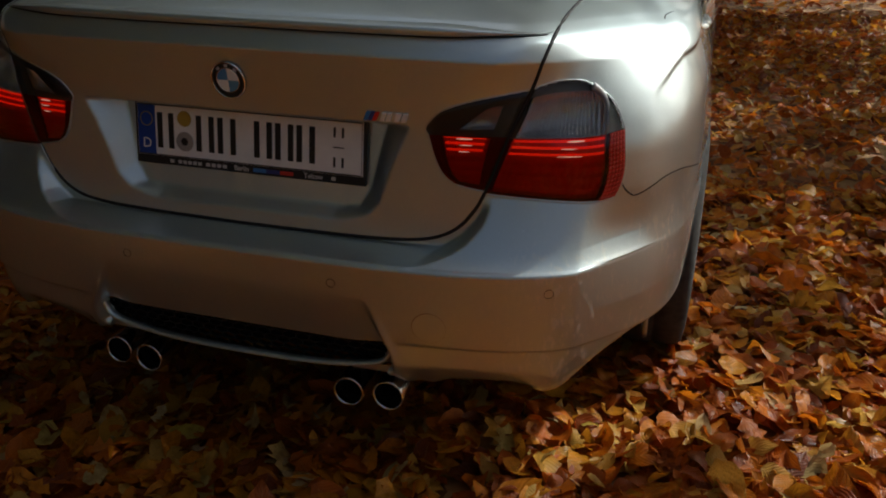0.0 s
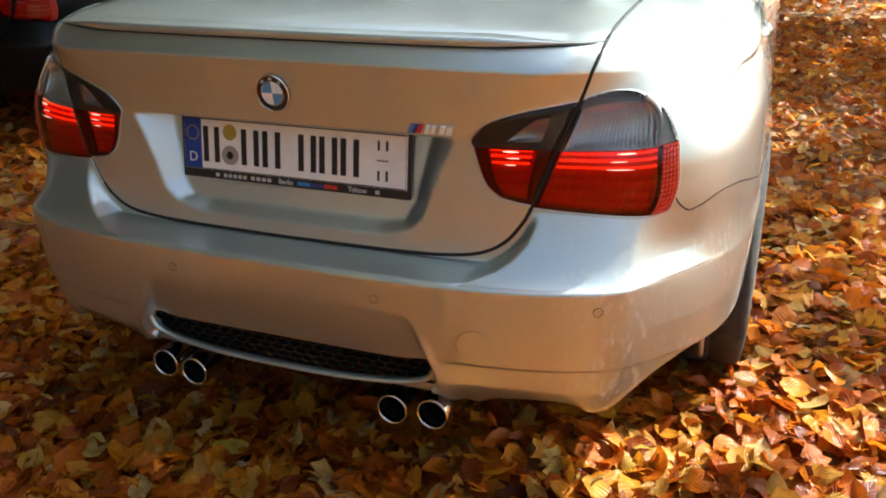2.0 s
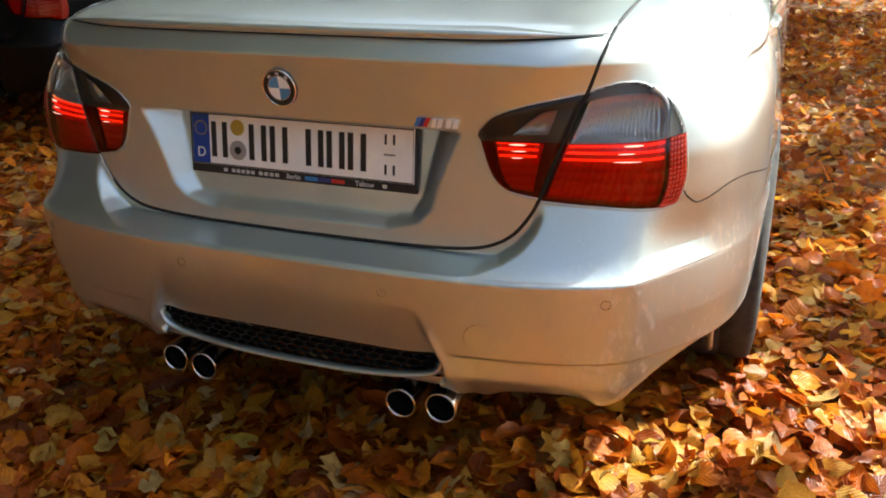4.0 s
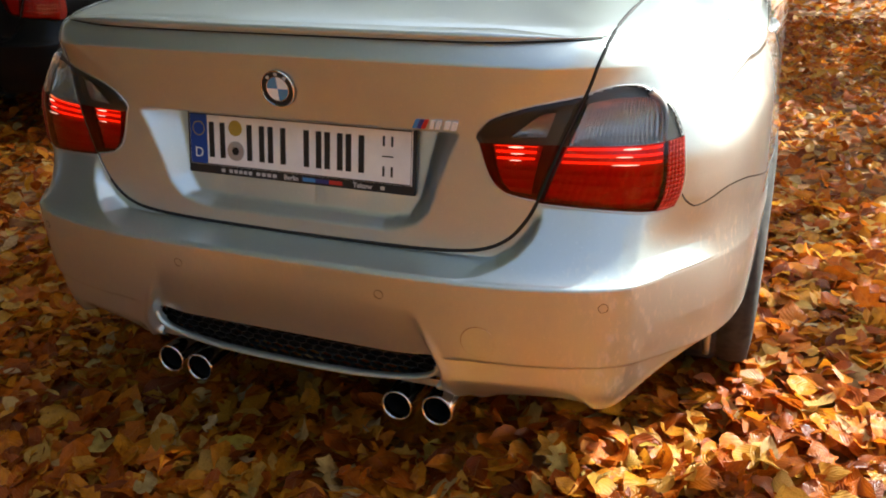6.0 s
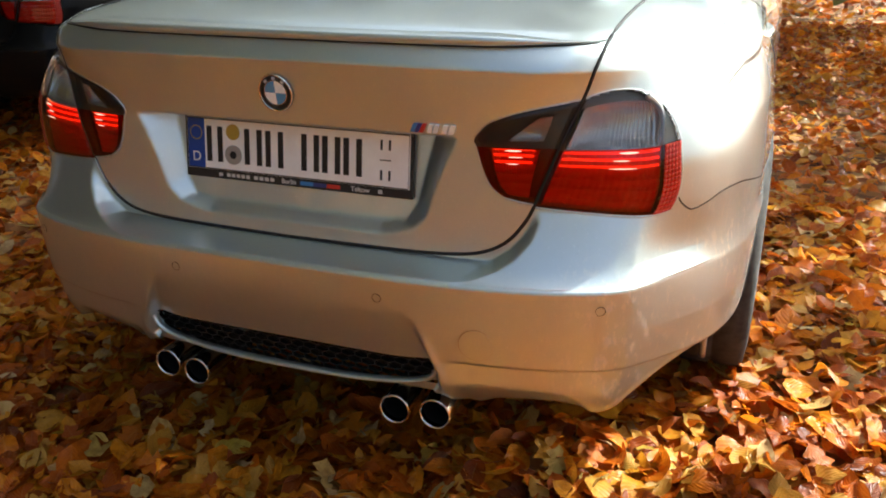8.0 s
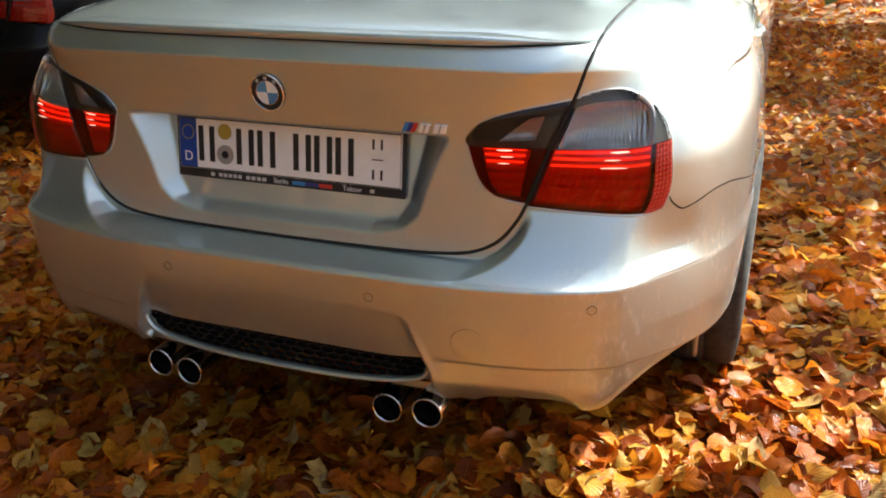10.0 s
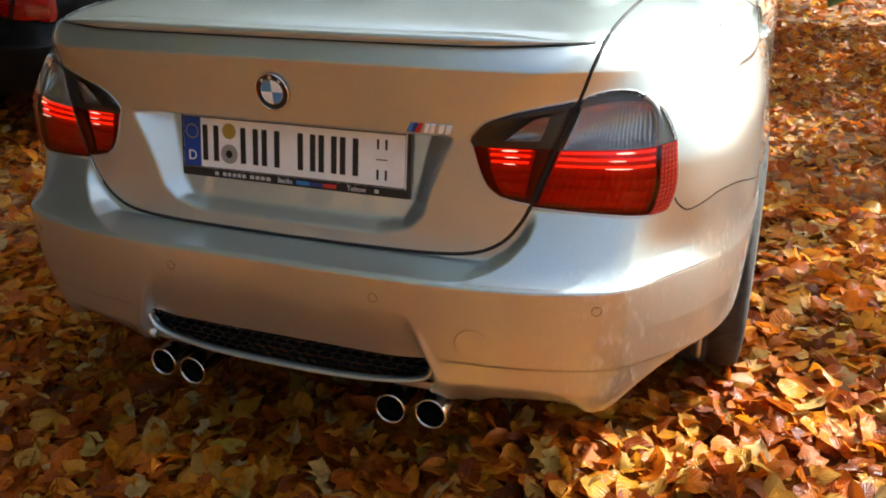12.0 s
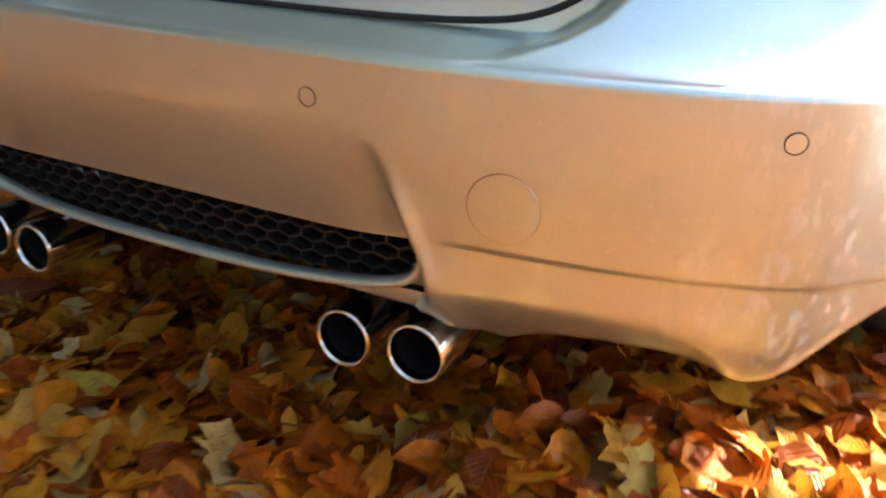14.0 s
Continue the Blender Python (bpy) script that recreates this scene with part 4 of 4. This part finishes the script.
def leaf_material(name, per_object):
    m = material(name, (0.3, 0.15, 0.04), 0.36, 0.0, specular_ior_level=0.26)
    nt = m.node_tree
    if per_object:
        rnd = nt.nodes.new("ShaderNodeObjectInfo").outputs["Random"]
    else:
        rnd = nt.nodes.new("ShaderNodeNewGeometry").outputs["Random Per Island"]
    col = ramp_node(m, rnd, [(0.0, (0.17, 0.031, 0.002)), (0.20, (0.39, 0.078, 0.003)), (0.44, (0.56, 0.140, 0.005)), (0.62, (0.62, 0.210, 0.008)), (0.80, (0.63, 0.285, 0.020)),
                             (0.94, (0.60, 0.35, 0.070)), (0.985, (0.60, 0.44, 0.23)), (1.0, (0.50, 0.34, 0.04))])
    uv = nt.nodes.new("ShaderNodeUVMap")
    uv.uv_map = "leaf"
    sep = nt.nodes.new("ShaderNodeSeparateXYZ")
    nt.links.new(uv.outputs[0], sep.inputs[0])

    def calc(op, a, b=None):
        n = nt.nodes.new("ShaderNodeMath")
        n.operation = op
        for s, val in zip(n.inputs, (a, b)):
            if val is None:
                continue
            if isinstance(val, (int, float)):
                s.default_value = val
            else:
                nt.links.new(val, s)
        return n.outputs[0]

    across = calc("ABSOLUTE", calc("SUBTRACT", sep.outputs[1], 0.5))
    wave = calc("SINE", calc("MULTIPLY", calc("SUBTRACT", sep.outputs[0], calc("MULTIPLY", across, 0.7)), 55.0))
    rib = calc("MULTIPLY", calc("POWER", calc("MAXIMUM", wave, 0.0), 6.0), 0.5)
    mid = calc("LESS_THAN", across, 0.025)
    vein = calc("MINIMUM", calc("ADD", rib, mid), 1.0)
    coord = nt.nodes.new("ShaderNodeTexCoord").outputs["Object"]
    blotch = ramp_node(m, noise_node(m, 45.0, 5.0, vector=coord), [(0.28, (0.6, 0.5, 0.42)), (0.56, (1, 1, 1))])
    c1 = mix_col(m, 1.0, col, blotch, "MULTIPLY")
    c2 = mix_col(m, calc("MULTIPLY", vein, 0.16), c1, (0.58, 0.36, 0.12))
    colour_link(m, c2)
    bump(m, calc("ADD", wave, noise_node(m, 120.0, vector=coord)), 0.38, 0.002)
    p = nt.nodes["Principled BSDF"]
    tl = nt.nodes.new("ShaderNodeBsdfTranslucent")
    nt.links.new(c2, tl.inputs[0])
    mx = nt.nodes.new("ShaderNodeMixShader")
    mx.inputs[0].default_value = 0.46
    nt.links.new(p.outputs[0], mx.inputs[1])
    nt.links.new(tl.outputs[0], mx.inputs[2])
    nt.links.new(mx.outputs[0], nt.nodes["Material Output"].inputs[0])
    return m


LEAF_STUFF = leaf_material("leaf_litter", False)
LEAF_PIECE = leaf_material("single_leaf", True)
rng = np.random.default_rng(7)


def leaf_shape(kind, fine):
    """A leaf of length 1: points, quads, and leaf coordinates."""
    slim, wavy, curl, fold, twist, lobes, seed = kind
    r = np.random.default_rng(int(seed))
    n = 8 if fine else 5
    s = np.linspace(0, 1, n)
    half = slim * np.sin(np.pi * s ** .85) ** .75
    if lobes and fine:
        half = half * (1 + .38 * np.cos(np.arange(n) * np.pi))
    half[0], half[-1] = .012, .008
    bend = r.normal(0, .05, n).cumsum() * .5
    verts, uv = [], []
    for i, t in enumerate(s):
        for w in (-1, -.5, 0, .5, 1) if fine else (-1, 0, 1):
            edge = 1 + wavy * r.normal(0, .11) * abs(w)
            x = w * half[i] * edge + bend[i] * .35
            z = curl * (t - .5) ** 2 + fold * abs(w) * half[i] * 1.6 + twist * w * half[i] * (t - .5) * 2
            z += .05 * wavy * math.sin(8 * t + 2.5 * w + seed) * abs(w) + r.normal(0, .012)
            verts.append((t - .5 + r.normal(0, .012) * abs(w), x, z))
            uv.append((t, .5 + .5 * w))
    return np.array(verts), grid_faces(n, 5 if fine else 3), np.array(uv)


KINDS = [(rng.uniform(.21, .38), rng.uniform(.3, 1.1), rng.normal(0, .5), rng.normal(.12, .2), rng.normal(0, .28), i % 6 == 5, i) for i in range(24)]


def leaf_transforms(n, x0, x1, y0, y1, size, lift, tilt):
    x, y = rng.uniform(x0, x1, n), rng.uniform(y0, y1, n)
    length = rng.uniform(size[0], size[1], n) * np.where(rng.random(n) < .12, 1.3, 1.0)
    yaw = rng.uniform(0, 2 * np.pi, n)
    a, b = rng.normal(0, tilt, n), rng.normal(0, tilt, n)
    z = ground_height(x, y) - .025 + rng.random(n) * lift
    return x, y, z, length, yaw, a, b


def rotation(yaw, a, b):
    cy, sy, ca, sa, cb, sb = np.cos(yaw), np.sin(yaw), np.cos(a), np.sin(a), np.cos(b), np.sin(b)
    zero, one = np.zeros_like(yaw), np.ones_like(yaw)
    rz = np.stack([cy, -sy, zero, sy, cy, zero, zero, zero, one], -1).reshape(-1, 3, 3)
    rx = np.stack([one, zero, zero, zero, ca, -sa, zero, sa, ca], -1).reshape(-1, 3, 3)
    ry = np.stack([cb, zero, sb, zero, one, zero, -sb, zero, cb], -1).reshape(-1, 3, 3)
    return rz @ ry @ rx


def leaf_mesh(name, batches, fine, mat, parent):
    V, F, U, base = [], [], [], 0
    for tr in batches:
        x, y, z, length, yaw, a, b = tr
        kind = rng.integers(0, len(KINDS), len(x))
        R = rotation(yaw, a, b)
        for k in range(len(KINDS)):
            sel = kind == k
            v, f, uv = leaf_shape(KINDS[k], fine)
            p = np.einsum("nij,vj->nvi", R[sel], v) * length[sel][:, None, None] + np.stack([x, y, z], -1)[sel][:, None]
            m = len(p)
            V.append(p.reshape(-1, 3))
            F.append((f[None] + (np.arange(m) * len(v))[:, None, None] + base).reshape(-1, 4))
            U.append(np.tile(uv, (m, 1)))
            base += m * len(v)
    V, F, U = np.vstack(V), np.vstack(F), np.vstack(U)
    me = bpy.data.meshes.new(name)
    me.vertices.add(len(V))
    me.vertices.foreach_set("co", V.reshape(-1).astype(np.float32))
    me.loops.add(F.size)
    me.loops.foreach_set("vertex_index", F.reshape(-1).astype(np.int32))
    me.polygons.add(len(F))
    me.polygons.foreach_set("loop_start", (np.arange(len(F)) * 4).astype(np.int32))
    me.update(calc_edges=True)
    layer = me.uv_layers.new(name="leaf")
    layer.data.foreach_set("uv", U[F.reshape(-1)].reshape(-1).astype(np.float32))
    me.polygons.foreach_set("use_smooth", [True] * len(F))
    me.materials.append(mat)
    me.validate()
    ob = new(name, me)
    if parent:
        ob.parent = parent
    return ob


def leaves(floor):
    near = [leaf_transforms(20000, -1.7, 2.2, -0.9, 2.4, (.048, .105), .050, .40)]
    mid = [leaf_transforms(24000, -5.5, 4.5, 2.2, 9, (.05, .10), .06, .42), leaf_transforms(9000, -6, -1.6, -2.0, 2.4, (.05, .10), .05, .4),
           leaf_transforms(5000, 2.1, 4.5, -2.5, 2.4, (.05, .10), .05, .4), leaf_transforms(8000, -1.7, 2.2, -4.0, -0.85, (.05, .10), .05, .4)]
    far = [leaf_transforms(9000, -9, 10, 8, 22, (.10, .18), .07, .3)]
    ob = leaf_mesh("leaf_litter", near, True, LEAF_STUFF, None)
    tagged(ob, "deep litter of curled orange and brown fallen leaves", "leaves", kind="stuff")
    ob = leaf_mesh("leaf_litter", mid + far, False, LEAF_STUFF, None)
    tagged(ob, "litter of orange and brown fallen leaves further off", "leaves", kind="stuff")


def thinning_leaves(floor):
    """The litter thins out, unevenly, away from the cars."""
    tr = leaf_transforms(26000, -10, 10, -8, 6, (.06, .12), .05, .4)
    x, y = tr[0], tr[1]
    open_side = ((y < -4.0) | (x > 4.4) | ((y < -2.2) & ((x < -1.6) | (x > 2.1))))
    reach = np.hypot(x, y - .5) + 1.1 * np.sin(1.3 * x + .6) * np.cos(1.1 * y) + rng.normal(0, .8, len(x))
    ok = open_side & (rng.random(len(x)) < np.clip(1.25 - (reach - 3.5) / 5.5, .08, 1))
    ob = leaf_mesh("leaf_litter", [tuple(k[ok] for k in tr)], False, LEAF_STUFF, None)
    tagged(ob, "thinning litter of brown fallen leaves at the clearing's edge", "leaves", kind="stuff")


def single_leaves(floor):
    """The leaves that lie on top near the car's tail, each one a piece of its own."""
    shapes = []
    for kind in KINDS:
        v, f, uv = leaf_shape(kind, True)
        me = bpy.data.meshes.new("leaf")
        me.from_pydata([tuple(map(float, p)) for p in v], [], [tuple(map(int, q)) for q in f])
        layer = me.uv_layers.new(name="leaf")
        layer.data.foreach_set("uv", uv[f.reshape(-1)].reshape(-1))
        me.polygons.foreach_set("use_smooth", [True] * len(me.polygons))
        me.materials.append(LEAF_PIECE)
        shapes.append(me)
    x, y, z, length, yaw, a, b = leaf_transforms(290, -.6, 1.5, -.5, .55, (.058, .115), .012, .30)
    for i in range(290):
        ob = new("leaf", shapes[i % len(shapes)])
        ob.parent = floor
        ob.matrix_local = Matrix.Translation((x[i], y[i], z[i] + .036)) @ Euler((a[i], b[i], yaw[i])).to_matrix().to_4x4() @ Matrix.Scale(length[i], 4)


# ---- trees ----
BARK = material("bark", (0.09, 0.07, 0.05), 0.9)
colour_link(BARK, ramp_node(BARK, noise_node(BARK, 9.0, 8.0), [(0.3, (0.02, 0.017, 0.013)), (0.7, (0.11, 0.09, 0.07))]))
bump(BARK, noise_node(BARK, 25.0, 8.0), 1.0, 0.03)
FOLIAGE = material("autumn_foliage", (0.4, 0.2, 0.03), 0.6)
colour_link(FOLIAGE, ramp_node(FOLIAGE, FOLIAGE.node_tree.nodes.new("ShaderNodeNewGeometry").outputs["Random Per Island"],
                               [(0.0, (0.07, 0.07, 0.018)), (0.4, (0.17, 0.16, 0.03)), (0.75, (0.28, 0.23, 0.04)), (1.0, (0.10, 0.14, 0.03))]))
_nt = FOLIAGE.node_tree
_through, _both = _nt.nodes.new("ShaderNodeBsdfTranslucent"), _nt.nodes.new("ShaderNodeMixShader")
_nt.links.new(_nt.nodes["Principled BSDF"].inputs["Base Color"].links[0].from_socket, _through.inputs[0])
_both.inputs[0].default_value = 0.28
_nt.links.new(_nt.nodes["Principled BSDF"].outputs[0], _both.inputs[1])
_nt.links.new(_through.outputs[0], _both.inputs[2])
_nt.links.new(_both.outputs[0], _nt.nodes["Material Output"].inputs[0])


def tree(seed, height, radius, clumps, bare=.22):
    r = np.random.default_rng(seed)
    t = new("tree")
    label = "unseen tall bare-trunked autumn tree with thin yellow-brown crown, for shade and reflections" if height > 6 else "unseen young slender tree with sparse yellow-brown leaves, added to dapple the sun"
    tagged(t, label, "tree", group="trees round the clearing")
    hs = np.linspace(0, height, 14)
    path = np.stack([r.normal(0, .05, 14).cumsum() * .7, r.normal(0, .05, 14).cumsum() * .7, hs], 1)
    tube("trunk", path, radius * (1 - .85 * hs / height) * (1 + .35 * np.exp(-hs / .5)), BARK, t, 12)
    pts = []
    for i in range(11):
        h = height * (bare + (.94 - bare) * i / 11)
        root = np.array([np.interp(h, hs, path[:, k]) for k in range(3)])
        a, ln = r.uniform(0, 6.28), height * r.uniform(.14, .26)
        k = np.linspace(0, 1, 7)
        limb = root + np.stack([np.cos(a) * ln * k, np.sin(a) * ln * k, ln * (.75 * k - .25 * k * k)], 1) + r.normal(0, .06, (7, 3)) * k[:, None]
        tube("limb", limb, radius * .32 * (1 - .85 * k), BARK, t, 6)
        pts += [limb[-1], limb[-3], limb[-5]]
    pts = np.array(pts)
    n = clumps
    c = pts[r.integers(0, len(pts), n)] + r.normal(0, .95, (n, 3)) * [1, 1, .9]
    R = rotation(r.uniform(0, 6.28, n), r.normal(0, .8, n), r.normal(0, .8, n))
    q = np.array([(-.5, 0, 0), (0, -.28, .06), (.5, 0, 0), (0, .28, .06)])
    v = np.einsum("nij,vj->nvi", R, q) * r.uniform(.25, .55, n)[:, None, None] + c[:, None]
    mesh_part("crown", v.reshape(-1, 3), np.arange(4 * n).reshape(-1, 4), FOLIAGE, t, smooth=False)
    return t


silver_saloon()
dark_car()
floor = ground()
leaves(floor)
single_leaves(floor)
thinning_leaves(floor)
# trees out of view, added to shade the scene and mirror in the deck
tall = [tree(55, 20, .22, 3600, .62), tree(57, 17, .20, 4200, .55), tree(58, 22, .24, 6500, .70)]
thin = [tree(21, 15, .17, 1000, .20), tree(34, 18, .20, 1200, .25)]
dense = [tree(3, 15, .20, 3000), tree(8, 18, .26, 3000)]
young = tree(61, 4.6, .06, 200, .35)
pick = random.Random(5)
spots = []
while len(spots) < 108:
    a, d = pick.uniform(-180, 180), pick.uniform(8.0, 34)
    if abs(a) < 70:
        d = d * .7 + 12
    x, y = d * math.sin(radians(a)), d * math.cos(radians(a))
    # the sun's way stays open
    if 6 < a < 125 or ((a > 122 or a < -152) and d < 27) or min([math.hypot(x - p, y - q) for p, q in spots] + [9]) < 2.2 or (abs(x) < 6 and -7 < y < 9):
        continue
    spots.append((x, y))
# unseen trees added close on the left to darken the light from there
for a, d in ((-78, 6.6), (-92, 6.0), (-84, 9.0), (-122, 9.8), (-108, 9.4)):
    spots.append((d * math.sin(radians(a)), d * math.cos(radians(a))))
# unseen row added to shade the ground behind
for off in (12.3,):
    for d in (7.0, 10.0, 13.0, 16.0):
        d += 1.1 * math.sin(off + d)
        spots.append((d * math.sin(_az) + off * math.cos(_az), d * math.cos(_az) - off * math.sin(_az)))
# unseen trees added towards the sun to shade deck and litter
for off, d in ((-4.8, 12.4), (-9.5, 14.5), (-11.5, 8.5), (-7.5, 13.0), (-15.0, 12.0), (-1.2, 14.5), (4.4, 16.5), (-4.6, 10.9), (-9.5, 12.5), (-6.8, 15.5), (3.3, 10.3)):
    spots.append((d * math.sin(_az) + off * math.cos(_az), d * math.cos(_az) - off * math.sin(_az)))
made = {}
# unseen young trees beside the clearing, added to dapple the sun on litter and bumper
for n, (off, d) in enumerate(((-0.6, 7.2), (-3.4, 7.9), (-2.3, 9.6), (0.1, 7.2))):
    m = pose(d * math.sin(_az) + off * math.cos(_az), d * math.cos(_az) - off * math.sin(_az), -.05, 0, 0, 86 if n == 3 else 258 + 75 * n)
    if n:
        copy_thing(young, m)
    else:
        young.matrix_world = m
for i, (x, y) in enumerate(spots):
    ahead = y > 4 and -66 < math.degrees(math.atan2(x, y)) < 15
    k = len(spots) - 1 - i
    proto = tall[1] if k == 0 else tall[0] if k < 4 else tall[2] if k < 6 else (thin if ahead else dense)[i % 2]
    m = pose(x, y, -.05, 0, 0, (-17.2 if k == 5 else 40 * k) if k < 11 else 67 * i)
    if proto.name in made:
        copy_thing(proto, m)
    else:
        made[proto.name] = True
        proto.matrix_world = m
# one more tall tree, added out of view, whose crown shades the litter beside the saloon
copy_thing(tall[0], pose(15.0 * math.sin(_az) - 2.6 * math.cos(_az), 15.0 * math.cos(_az) + 2.6 * math.sin(_az), -.05, 0, 0, 130))
